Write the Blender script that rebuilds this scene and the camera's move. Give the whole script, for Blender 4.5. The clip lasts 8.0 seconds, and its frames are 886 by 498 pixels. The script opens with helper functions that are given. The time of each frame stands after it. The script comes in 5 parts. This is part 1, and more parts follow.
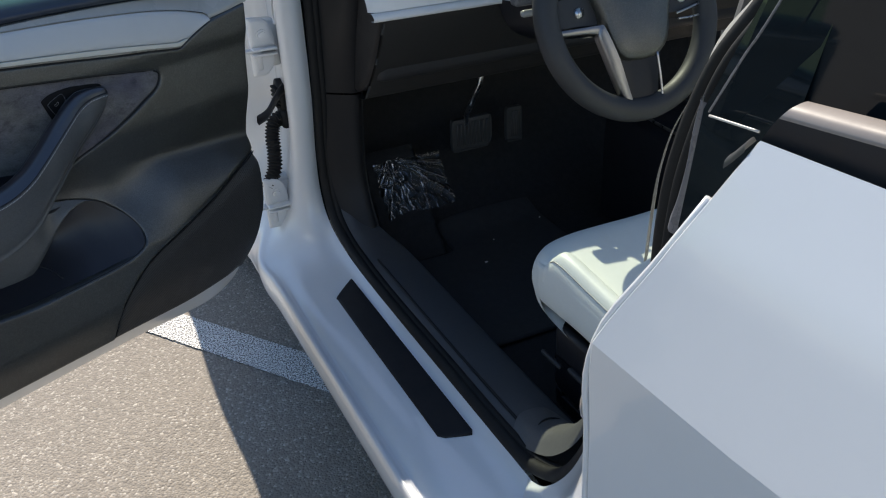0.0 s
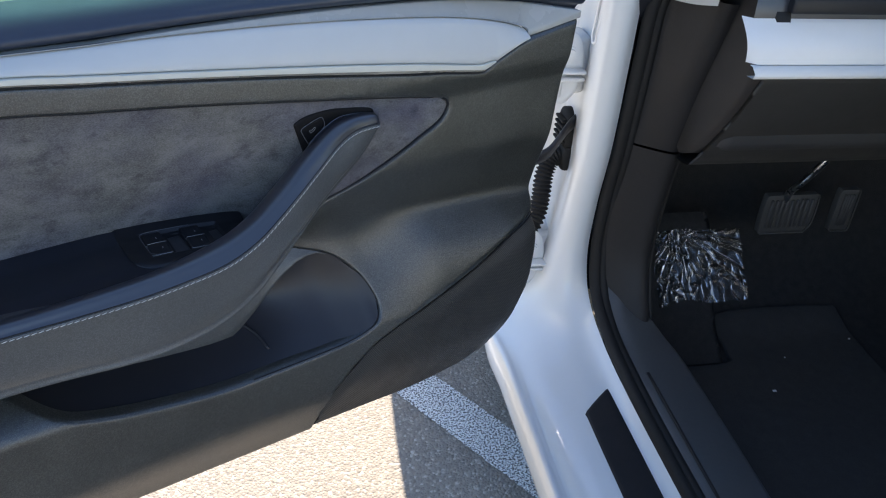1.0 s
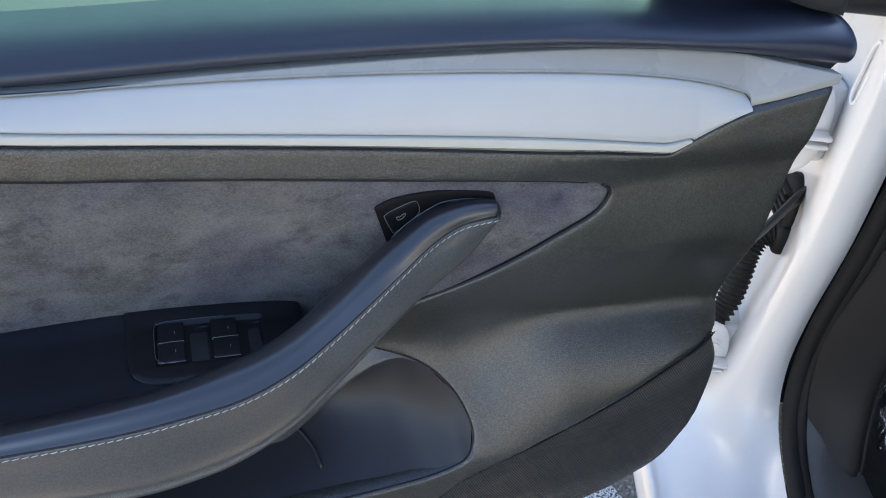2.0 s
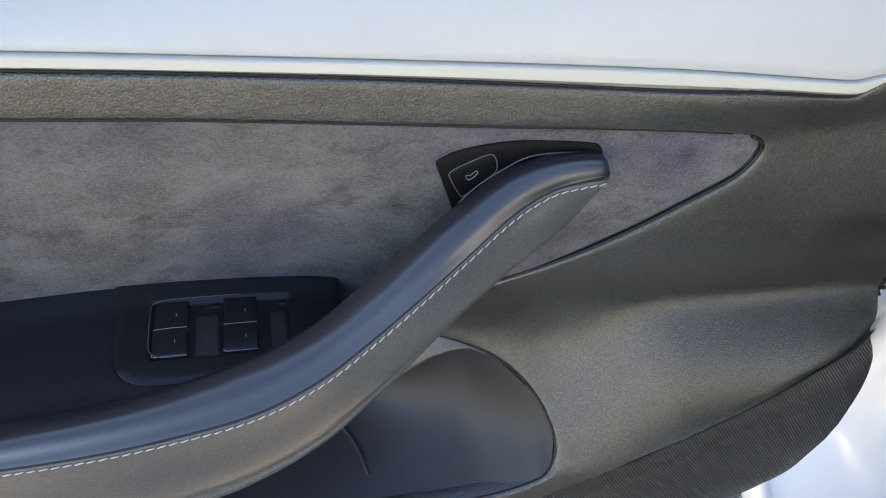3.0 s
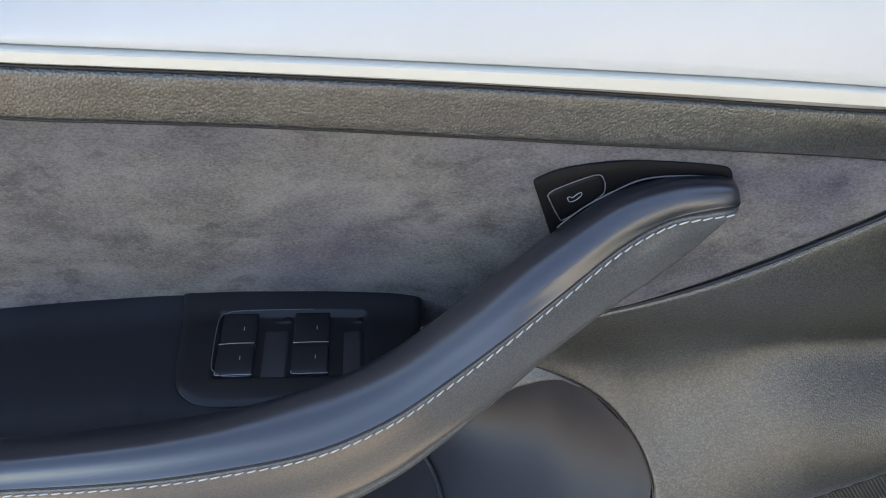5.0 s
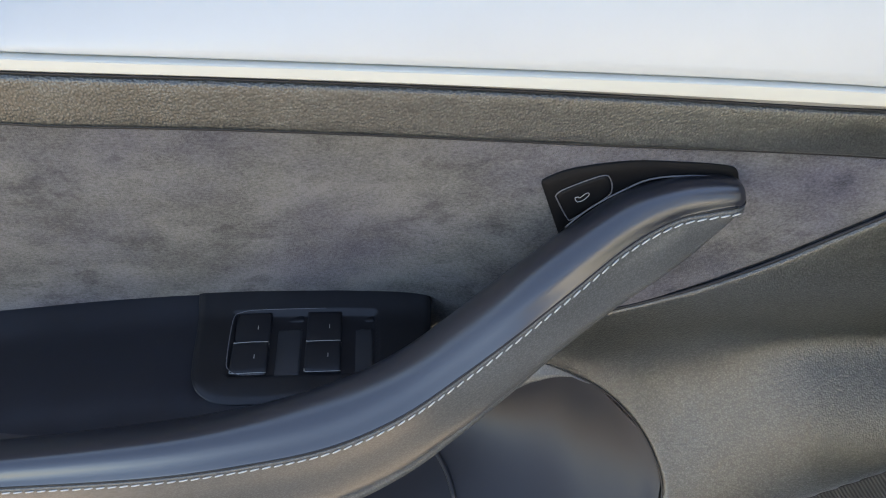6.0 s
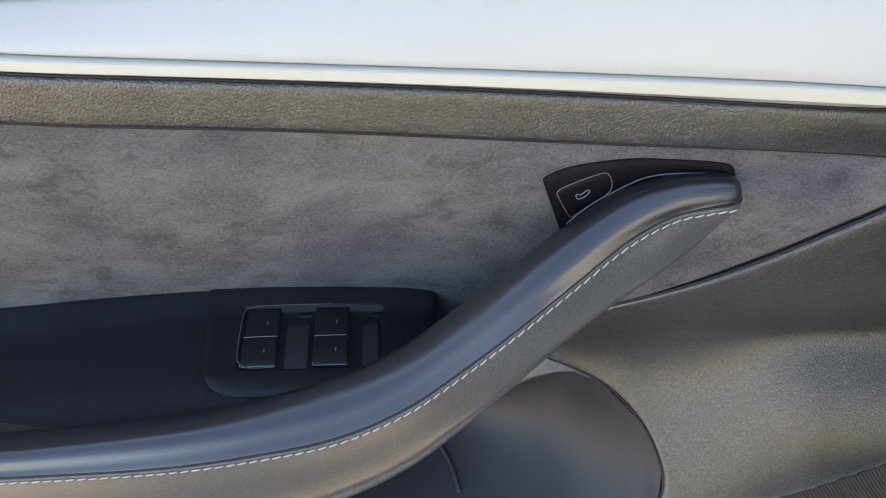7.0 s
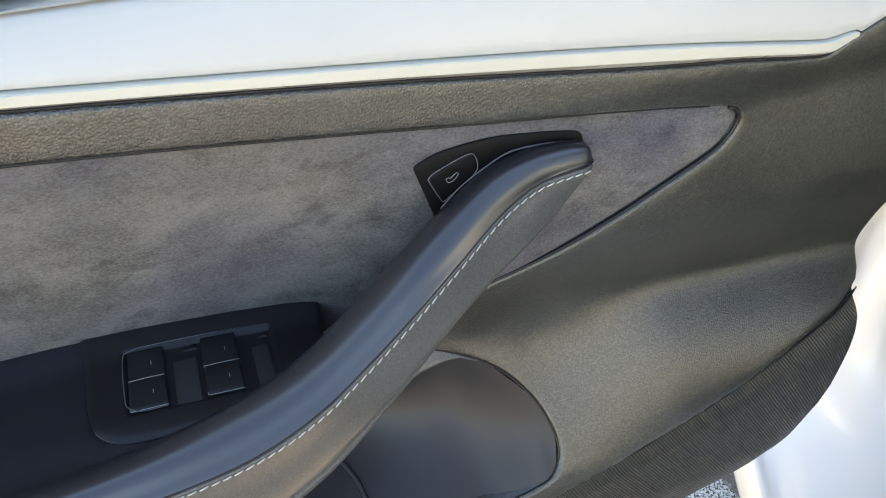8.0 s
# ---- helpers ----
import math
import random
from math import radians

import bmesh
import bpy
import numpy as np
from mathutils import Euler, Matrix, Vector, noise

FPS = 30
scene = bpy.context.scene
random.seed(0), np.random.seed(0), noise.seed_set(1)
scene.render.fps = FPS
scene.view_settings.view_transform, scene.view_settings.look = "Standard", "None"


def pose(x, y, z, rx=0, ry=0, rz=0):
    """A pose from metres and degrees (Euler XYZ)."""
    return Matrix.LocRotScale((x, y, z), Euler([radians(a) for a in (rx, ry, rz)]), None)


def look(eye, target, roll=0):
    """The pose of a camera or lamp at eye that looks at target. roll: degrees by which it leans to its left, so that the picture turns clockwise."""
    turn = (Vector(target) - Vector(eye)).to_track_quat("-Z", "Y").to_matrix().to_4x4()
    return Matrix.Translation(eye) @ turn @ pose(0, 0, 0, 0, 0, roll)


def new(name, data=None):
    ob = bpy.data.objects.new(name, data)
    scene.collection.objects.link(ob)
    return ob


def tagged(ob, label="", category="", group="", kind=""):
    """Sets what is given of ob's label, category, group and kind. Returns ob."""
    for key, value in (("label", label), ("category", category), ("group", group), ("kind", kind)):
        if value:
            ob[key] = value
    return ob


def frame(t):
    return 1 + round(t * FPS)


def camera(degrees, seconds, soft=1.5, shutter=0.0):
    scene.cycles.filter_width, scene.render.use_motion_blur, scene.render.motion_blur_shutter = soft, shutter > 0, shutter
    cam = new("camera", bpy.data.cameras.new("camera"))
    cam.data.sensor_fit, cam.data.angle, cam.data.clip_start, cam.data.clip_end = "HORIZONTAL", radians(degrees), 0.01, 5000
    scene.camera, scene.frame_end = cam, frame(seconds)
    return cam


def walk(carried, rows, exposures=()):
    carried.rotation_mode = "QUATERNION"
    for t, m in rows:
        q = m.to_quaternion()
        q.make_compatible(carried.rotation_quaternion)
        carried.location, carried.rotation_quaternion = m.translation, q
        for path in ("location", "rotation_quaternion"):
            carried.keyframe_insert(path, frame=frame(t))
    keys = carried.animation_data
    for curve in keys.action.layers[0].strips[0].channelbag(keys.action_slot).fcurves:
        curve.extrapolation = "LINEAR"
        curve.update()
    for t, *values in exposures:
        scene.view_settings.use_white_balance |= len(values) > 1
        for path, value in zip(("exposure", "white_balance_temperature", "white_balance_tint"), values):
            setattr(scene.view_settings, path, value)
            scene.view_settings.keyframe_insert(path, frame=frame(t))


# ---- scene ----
from mathutils import geometry

cam = camera(58.4, 8.0, soft=1.1)
PATH = [
    (0, (-0.478, -1.444, 1.323), (0.285, 0.114, 0.329), -2.1),
    (0.3, (-0.492, -1.29, 1.298), (0.185, 0.295, 0.284), 0.0),
    (0.5, (-0.505, -1.162, 1.303), (0.093, 0.442, 0.268), 1.2),
    (1, (-0.509, -0.935, 1.292), (-0.146, 0.718, 0.226), 4.1),
    (1.2, (-0.482, -0.851, 1.285), (-0.231, 0.819, 0.213), 4.9),
    (1.5, (-0.432, -0.734, 1.297), (-0.366, 0.934, 0.196), 5.6),
    (1.7, (-0.41, -0.683, 1.295), (-0.45, 0.964, 0.16), 5.3),
    (2.8, (-0.436, -0.487, 1.204), (-0.633, 1.008, -0.11), 2.9),
    (3, (-0.429, -0.471, 1.195), (-0.714, 0.997, -0.133), 2.1),
    (3.5, (-0.431, -0.438, 1.18), (-0.909, 0.96, -0.169), -1.1),
    (4, (-0.434, -0.416, 1.176), (-0.958, 0.958, -0.18), -1.6),
    (4.5, (-0.436, -0.413, 1.175), (-0.964, 0.956, -0.184), -1.4),
    (6, (-0.434, -0.417, 1.182), (-0.987, 0.932, -0.187), -2.5),
    (6.5, (-0.43, -0.419, 1.187), (-1.003, 0.92, -0.184), -3.1),
    (7, (-0.43, -0.427, 1.188), (-0.995, 0.921, -0.178), -2.9),
    (7.5, (-0.421, -0.436, 1.189), (-0.984, 0.928, -0.162), -2.9),
    (7.7, (-0.43, -0.438, 1.188), (-0.855, 0.967, -0.171), -1.0),
    (8, (-0.456, -0.456, 1.18), (-0.605, 1.043, -0.136), -1.1),
]
walk(cam, [(t, look(eye, target, roll)) for t, eye, target, roll in PATH],
     exposures=[(0.0, 0.56, 7100, 11), (0.5, 1.05, 7100, 12), (1.0, 1.60, 7300, 14), (1.5, 1.76, 7400, 16), (3.0, 2.34, 8900, 16), (4.5, 2.42, 9000, 17), (6.0, 2.44, 9500, 16), (7.5, 2.45, 9700, 15), (8.0, 2.54, 10000, 13)])

# ---- daylight: high sun ahead of the car and slightly to its right ----
SUN_WAY = Vector((0.118, 0.77, 0.722)).normalized()
world = bpy.data.worlds.new("world")
scene.world = world
world.use_nodes = True
wn = world.node_tree.nodes
sky = wn.new("ShaderNodeTexSky")
sky.sky_type, sky.sun_disc = "NISHITA", False
sky.sun_elevation = math.asin(SUN_WAY.z)
sky.sun_rotation = math.atan2(SUN_WAY.x, SUN_WAY.y)
sky.air_density, sky.dust_density, sky.ozone_density = 1.0, 0.3, 6.0
wn["Background"].inputs["Strength"].default_value = 0.13
world.node_tree.links.new(sky.outputs[0], wn["Background"].inputs[0])
sun = new("sun", bpy.data.lights.new("sun", "SUN"))
sun.data.energy, sun.data.angle, sun.data.color = 4.5, radians(0.5), (1.0, 0.95, 0.87)
sun.matrix_world = look(SUN_WAY * 20, (0, 0, 0))


# ---- materials ----
def material(name, colour, rough=0.5, metal=0.0, vary=0.15, scale=30.0, bump=0.0, bump_scale=400.0, coat=0.0,
             spec=0.5, sheen=0.0, alpha=1.0, detail=4.0, stretch=(1, 1, 1), rough_vary=0.08, pebble=0.0, tint=None, span=0.4, spots=0.0, fine=9, ior=1.5):
    """Principled surface with two scales of tone, uneven gloss and a fine relief."""
    m = bpy.data.materials.new(name)
    m.use_nodes = True
    n, l = m.node_tree.nodes, m.node_tree.links
    b = n["Principled BSDF"]
    b.inputs["Metallic"].default_value, b.inputs["Specular IOR Level"].default_value = metal, spec
    b.inputs["Coat Weight"].default_value, b.inputs["Coat Roughness"].default_value = coat, 0.04
    b.inputs["Sheen Weight"].default_value, b.inputs["Sheen Roughness"].default_value = sheen, 0.4
    b.inputs["Alpha"].default_value, b.inputs["IOR"].default_value = alpha, ior
    tc, mp = n.new("ShaderNodeTexCoord"), n.new("ShaderNodeMapping")
    mp.inputs["Scale"].default_value = stretch
    l.new(tc.outputs["Object"], mp.inputs[0])
    big, small = n.new("ShaderNodeTexNoise"), n.new("ShaderNodeTexNoise")
    for t, s in ((big, scale), (small, scale * fine)):
        t.inputs["Scale"].default_value, t.inputs["Detail"].default_value, t.inputs["Roughness"].default_value = s, detail, 0.62
        l.new(mp.outputs[0], t.inputs["Vector"])
    add = n.new("ShaderNodeMath")
    add.operation = "ADD"
    l.new(big.outputs["Fac"], add.inputs[0])
    l.new(small.outputs["Fac"], add.inputs[1])
    ramp = n.new("ShaderNodeMapRange")
    ramp.inputs[1].default_value, ramp.inputs[2].default_value = 1 - span, 1 + span
    ramp.inputs[3].default_value, ramp.inputs[4].default_value = 1 - vary, 1 + vary
    l.new(add.outputs[0], ramp.inputs[0])
    mul = n.new("ShaderNodeVectorMath")
    mul.operation = "SCALE"
    mul.inputs[0].default_value = colour
    l.new(ramp.outputs[0], mul.inputs["Scale"])
    l.new(mul.outputs[0], b.inputs["Base Color"])
    rr = n.new("ShaderNodeMapRange")
    rr.inputs[1].default_value, rr.inputs[2].default_value = 0.3, 0.7
    rr.inputs[3].default_value, rr.inputs[4].default_value = max(rough - rough_vary, 0.02), rough + rough_vary
    l.new(big.outputs["Fac"], rr.inputs[0])
    l.new(rr.outputs[0], b.inputs["Roughness"])
    if tint:
        blot, sel, mix = n.new("ShaderNodeTexNoise"), n.new("ShaderNodeMapRange"), n.new("ShaderNodeMix")
        blot.inputs["Scale"].default_value, blot.inputs["Detail"].default_value = scale * 0.35, 6
        sel.inputs[1].default_value, sel.inputs[2].default_value = 0.42, 0.66
        l.new(mp.outputs[0], blot.inputs["Vector"])
        l.new(blot.outputs["Fac"], sel.inputs[0])
        mix.data_type = "RGBA"
        mix.inputs["A"].default_value, mix.inputs["B"].default_value = (*colour, 1), (*tint, 1)
        l.new(sel.outputs[0], mix.inputs["Factor"])
        l.new(mix.outputs["Result"], mul.inputs[0])
    if spots:
        smudge, lim, dim = n.new("ShaderNodeTexNoise"), n.new("ShaderNodeMapRange"), n.new("ShaderNodeVectorMath")
        smudge.inputs["Scale"].default_value, smudge.inputs["Detail"].default_value, smudge.inputs["Roughness"].default_value = 42, 6, 0.68
        lim.inputs[1].default_value, lim.inputs[2].default_value = 0.56, 0.66
        lim.inputs[3].default_value, lim.inputs[4].default_value = 1.0, spots
        dim.operation = "SCALE"
        l.new(mp.outputs[0], smudge.inputs["Vector"])
        l.new(smudge.outputs["Fac"], lim.inputs[0])
        l.new(mul.outputs[0], dim.inputs[0])
        l.new(lim.outputs[0], dim.inputs["Scale"])
        l.new(dim.outputs[0], b.inputs["Base Color"])
    if pebble:
        cells, bn = n.new("ShaderNodeTexVoronoi"), n.new("ShaderNodeBump")
        cells.inputs["Scale"].default_value = bump_scale
        l.new(tc.outputs["Object"], cells.inputs["Vector"])
        l.new(cells.outputs["Distance"], bn.inputs["Height"])
        bn.invert = True
        tone, lot, each = n.new("ShaderNodeSeparateColor"), n.new("ShaderNodeMapRange"), n.new("ShaderNodeVectorMath")
        l.new(cells.outputs["Color"], tone.inputs[0])
        lot.inputs[1].default_value, lot.inputs[2].default_value = 0.2, 1.0
        lot.inputs[3].default_value, lot.inputs[4].default_value = 1 - 900 * pebble, 1 + 1900 * pebble
        l.new(tone.outputs[0], lot.inputs[0])
        each.operation = "SCALE"
        l.new(mul.outputs[0], each.inputs[0])
        l.new(lot.outputs[0], each.inputs["Scale"])
        # valley shade of the grain is painted into base colour; valleys shine less too
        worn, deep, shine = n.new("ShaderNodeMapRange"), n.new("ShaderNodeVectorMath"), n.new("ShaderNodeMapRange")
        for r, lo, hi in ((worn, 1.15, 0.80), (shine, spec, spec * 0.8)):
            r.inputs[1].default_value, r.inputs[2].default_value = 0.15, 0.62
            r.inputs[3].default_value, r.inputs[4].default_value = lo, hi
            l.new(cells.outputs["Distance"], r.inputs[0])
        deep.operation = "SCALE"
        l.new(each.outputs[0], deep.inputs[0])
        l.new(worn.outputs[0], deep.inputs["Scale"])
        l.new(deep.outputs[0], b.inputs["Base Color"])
        l.new(shine.outputs[0], b.inputs["Specular IOR Level"])
        bn.inputs["Strength"].default_value, bn.inputs["Distance"].default_value = 1.0, 0.6 * pebble
        l.new(bn.outputs[0], b.inputs["Normal"])
    if bump:
        grain, bn = n.new("ShaderNodeTexNoise"), n.new("ShaderNodeBump")
        grain.inputs["Scale"].default_value, grain.inputs["Detail"].default_value = bump_scale, 3
        l.new(tc.outputs["Object"], grain.inputs["Vector"])
        l.new(grain.outputs["Fac"], bn.inputs["Height"])
        bn.inputs["Strength"].default_value, bn.inputs["Distance"].default_value = bump, 0.002
        l.new(bn.outputs[0], b.inputs["Normal"])
    return m


def ground_material():
    """Grey asphalt: pale stones of two sizes in a dark binder, worn and dusty."""
    m = material("asphalt", (0.31, 0.278, 0.238), 0.9, vary=0.25, scale=6, spec=0.2)
    n, l = m.node_tree.nodes, m.node_tree.links
    b = n["Principled BSDF"]
    tc = n.new("ShaderNodeTexCoord")
    stones = n.new("ShaderNodeTexVoronoi")
    stones.inputs["Scale"].default_value = 175
    l.new(tc.outputs["Object"], stones.inputs["Vector"])
    pick = n.new("ShaderNodeSeparateColor")
    l.new(stones.outputs["Color"], pick.inputs[0])
    ramp = n.new("ShaderNodeValToRGB")
    e = ramp.color_ramp.elements
    e[0].position, e[0].color = 0.0, (0.20, 0.18, 0.155, 1)
    e[1].position, e[1].color = 1.0, (0.62, 0.57, 0.50, 1)
    mid = e.new(0.86)
    mid.color = (0.325, 0.292, 0.25, 1)
    l.new(pick.outputs[0], ramp.inputs[0])
    old = b.inputs["Base Color"].links[0].from_socket
    mix = n.new("ShaderNodeMix")
    mix.data_type = "RGBA"
    mix.inputs["Factor"].default_value = 0.6
    l.new(old, mix.inputs["A"])
    l.new(ramp.outputs[0], mix.inputs["B"])
    l.new(mix.outputs["Result"], b.inputs["Base Color"])
    bn = n.new("ShaderNodeBump")
    bn.inputs["Strength"].default_value, bn.inputs["Distance"].default_value = 0.7, 0.004
    bn.invert = True
    l.new(stones.outputs["Distance"], bn.inputs["Height"])
    l.new(bn.outputs[0], b.inputs["Normal"])
    return m


def line_material():
    """White road paint worn off the tops of the stones, so that dark pits show through."""
    m = ground_material()
    m.name = "worn_road_paint"
    n, l = m.node_tree.nodes, m.node_tree.links
    b = n["Principled BSDF"]
    tc, pits = n.new("ShaderNodeTexCoord"), n.new("ShaderNodeTexNoise")
    pits.inputs["Scale"].default_value, pits.inputs["Detail"].default_value = 230, 6
    l.new(tc.outputs["Object"], pits.inputs["Vector"])
    r = n.new("ShaderNodeMapRange")
    r.inputs[1].default_value, r.inputs[2].default_value = 0.42, 0.53
    l.new(pits.outputs["Fac"], r.inputs[0])
    mix = n.new("ShaderNodeMix")
    mix.data_type = "RGBA"
    mix.inputs["A"].default_value = (0.12, 0.115, 0.11, 1)
    mix.inputs["B"].default_value = (0.84, 0.84, 0.82, 1)
    l.new(r.outputs[0], mix.inputs["Factor"])
    l.new(mix.outputs["Result"], b.inputs["Base Color"])
    return m


def rib_material(name, colour, rough, freq, angle, height):
    """Black plastic with a fine ribbed weave, its grooves shaded in the base colour."""
    m = material(name, colour, rough, vary=0.12, scale=40)
    n, l = m.node_tree.nodes, m.node_tree.links
    tc, mp, wave, bn = (n.new("ShaderNode" + k) for k in ("TexCoord", "Mapping", "TexWave", "Bump"))
    mp.inputs["Rotation"].default_value = (0, radians(angle), 0)
    wave.inputs["Scale"].default_value = freq
    l.new(tc.outputs["Object"], mp.inputs[0])
    l.new(mp.outputs[0], wave.inputs["Vector"])
    l.new(wave.outputs["Fac"], bn.inputs["Height"])
    bn.inputs["Strength"].default_value, bn.inputs["Distance"].default_value = 1.0, height
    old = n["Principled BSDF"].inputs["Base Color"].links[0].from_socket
    # shade between the ribs, painted into the base colour from the same wave
    groove_shade, two = n.new("ShaderNodeMapRange"), n.new("ShaderNodeVectorMath")
    groove_shade.inputs[3].default_value, groove_shade.inputs[4].default_value = 0.35, 1.4
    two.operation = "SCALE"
    l.new(wave.outputs["Fac"], groove_shade.inputs[0])
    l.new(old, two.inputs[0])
    l.new(groove_shade.outputs[0], two.inputs["Scale"])
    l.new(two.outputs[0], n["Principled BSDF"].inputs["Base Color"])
    l.new(bn.outputs[0], n["Principled BSDF"].inputs["Normal"])
    return m


PAINT = material("white_car_paint", (0.70, 0.72, 0.73), 0.3, vary=0.015, scale=3, coat=0.6, rough_vary=0.02)
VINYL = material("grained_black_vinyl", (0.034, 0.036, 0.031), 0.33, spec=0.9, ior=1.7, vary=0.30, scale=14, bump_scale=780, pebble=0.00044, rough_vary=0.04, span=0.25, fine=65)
LEATHER = material("smooth_black_leatherette", (0.022, 0.024, 0.032), 0.30, spec=0.9, ior=1.62, vary=0.06, scale=20, rough_vary=0.02, bump=0.02, bump_scale=1400)
# LEATHER's skin again, its lack of mirrored light put into a darker colour
TRAY = material("darkened_tray_leatherette", (0.013, 0.015, 0.021), 0.38, spec=0.42, vary=0.08, scale=24, bump=0.03, bump_scale=1400)
SUEDE = material("grey_suede", (0.172, 0.166, 0.157), 0.95, vary=0.37, scale=32, spec=0.1, sheen=0.06, bump=0.45, bump_scale=1500, detail=8, stretch=(0.72, 1, 1.1), tint=(0.116, 0.113, 0.136), span=0.22, spots=0.66, fine=24)
DECOR = material("satin_white_trim", (0.58, 0.58, 0.56), 0.32, vary=0.02, scale=6, rough_vary=0.03)
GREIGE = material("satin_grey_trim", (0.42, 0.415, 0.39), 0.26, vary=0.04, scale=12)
BLACK = material("matt_black_plastic", (0.011, 0.012, 0.016), 0.45, spec=0.4, vary=0.12, scale=30, bump=0.03, bump_scale=1500)
SWITCH = material("soft_black_switch", (0.009, 0.0095, 0.012), 0.42, spec=0.45, vary=0.08, scale=60)
RUBBER = material("black_rubber", (0.014, 0.014, 0.014), 0.65, spec=0.25, vary=0.2, scale=25, bump=0.1, bump_scale=300)
PLASTIC = material("dark_grey_plastic", (0.034, 0.034, 0.035), 0.46, spec=0.45, vary=0.12, scale=18, bump=0.05, bump_scale=700)
CARPET = material("black_carpet", (0.034, 0.034, 0.034), 0.95, vary=0.35, scale=60, bump=0.6, bump_scale=500, spec=0.1)
SEAT = material("white_seat_leatherette", (0.78, 0.80, 0.75), 0.45, vary=0.025, scale=10, bump=0.06, bump_scale=700)
CHROME = material("satin_chrome", (0.55, 0.55, 0.56), 0.3, metal=1.0, vary=0.04, scale=30)
STRIP = material("brown_satin_strip", (0.26, 0.23, 0.21), 0.5, vary=0.06, scale=20)
RIM = material("satin_dark_rim", (0.14, 0.14, 0.15), 0.3, vary=0.05, scale=60)
DASH = material("black_dash_skin", (0.038, 0.037, 0.036), 0.5, spec=0.35, vary=0.12, scale=18, bump=0.1, bump_scale=800)
# LEATHER's black skin made lighter, reflected light put into the colour
FLANK = material("lightened_leatherette", (0.099, 0.104, 0.104), 0.36, spec=0.9, vary=0.08, scale=20, bump_scale=900, pebble=0.00010, rough_vary=0.04)
SHELF = material("matt_black_shelf_skin", (0.018, 0.026, 0.046), 0.40, spec=0.8, vary=0.10, scale=20, bump=0.06, bump_scale=900, rough_vary=0.03)
POCKET = material("smooth_pocket_plastic", (0.022, 0.023, 0.029), 0.42, spec=0.50, vary=0.06, scale=15, rough_vary=0.02)
STEEL = material("bright_zinc", (0.6, 0.61, 0.62), 0.3, metal=1.0, vary=0.1, scale=60)
THREAD = material("pale_grey_thread", (0.58, 0.58, 0.56), 0.7, vary=0.1, scale=300)
MARK = material("white_print", (0.8, 0.8, 0.78), 0.5, vary=0.02, scale=50)
GLASS = material("dark_tinted_glass", (0.010, 0.014, 0.016), 0.05, vary=0.1, scale=5, rough_vary=0.02, spec=0.35)
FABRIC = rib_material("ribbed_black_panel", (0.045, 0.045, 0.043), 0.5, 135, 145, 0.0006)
TINTED = material("tinted_roof_glass", (0.02, 0.025, 0.028), 0.03, vary=0.05, scale=3, alpha=0.35, rough_vary=0.01)
SILL = material("black_sill_insert", (0.010, 0.010, 0.012), 0.6, spec=0.3, vary=0.15, scale=30, bump=0.1, bump_scale=1200)
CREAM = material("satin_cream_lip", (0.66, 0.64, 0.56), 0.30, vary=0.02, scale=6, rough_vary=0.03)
PAD = material("dark_grey_pad", (0.030, 0.031, 0.034), 0.42, vary=0.05, scale=60)
PLATE = material("dull_black_plate", (0.005, 0.005, 0.006), 0.6, spec=0.2, vary=0.08, scale=60)
# DECOR's white again, raised to stand in for light missing on the dash
FASCIA = material("lightened_white_fascia", (0.80, 0.80, 0.79), 0.32, vary=0.02, scale=6, rough_vary=0.03)
PILLAR = material("grey_pillar_plastic", (0.088, 0.088, 0.088), 0.5, vary=0.12, scale=18, bump=0.05, bump_scale=700)
WHEELSKIN = material("matt_wheel_leather", (0.045, 0.046, 0.047), 0.5, spec=0.4, vary=0.08, scale=20)
ICON = material("grey_print", (0.42, 0.42, 0.41), 0.5, vary=0.02, scale=50)
KICK = material("black_kick_plastic", (0.016, 0.0155, 0.016), 0.56, spec=0.28, vary=0.12, scale=18, bump=0.05, bump_scale=700)
INNER = material("grey_sill_plastic", (0.062, 0.066, 0.070), 0.42, spec=0.5, vary=0.10, scale=18, bump=0.04, bump_scale=700)
SATIN = material("satin_spoke_metal", (0.26, 0.26, 0.27), 0.36, metal=1.0, vary=0.05, scale=30)
MAT = material("black_mat_pile", (0.045, 0.045, 0.045), 0.9, vary=0.3, scale=50, bump=0.4, bump_scale=600, spec=0.2)
PEDAL = material("pedal_rubber", (0.05, 0.05, 0.05), 0.55, vary=0.2, scale=40, bump=0.1, bump_scale=600)


def tinted_pane(name, tint, rough=0.02, ior=1.45):
    """Thin glass or film: it passes tinted light and mirrors a little."""
    m = bpy.data.materials.new(name)
    m.use_nodes = True
    n, l = m.node_tree.nodes, m.node_tree.links
    n.remove(n["Principled BSDF"])
    clear, shine, mix, fres = (n.new("ShaderNode" + k) for k in ("BsdfTransparent", "BsdfGlossy", "MixShader", "Fresnel"))
    clear.inputs["Color"].default_value = (*tint, 1)
    shine.inputs["Roughness"].default_value = rough
    fres.inputs["IOR"].default_value = ior
    l.new(fres.outputs[0], mix.inputs[0])
    l.new(clear.outputs[0], mix.inputs[1])
    l.new(shine.outputs[0], mix.inputs[2])
    l.new(mix.outputs[0], n["Material Output"].inputs["Surface"])
    return m


GREEN_GLASS = tinted_pane("green_window_glass", (0.50, 0.80, 0.54))
FILM = tinted_pane("clear_plastic_film", (0.82, 0.84, 0.83), 0.16, 1.55)
CLEAR = tinted_pane("windscreen_glass", (0.60, 0.68, 0.60))
ASPHALT, LINE = ground_material(), line_material()


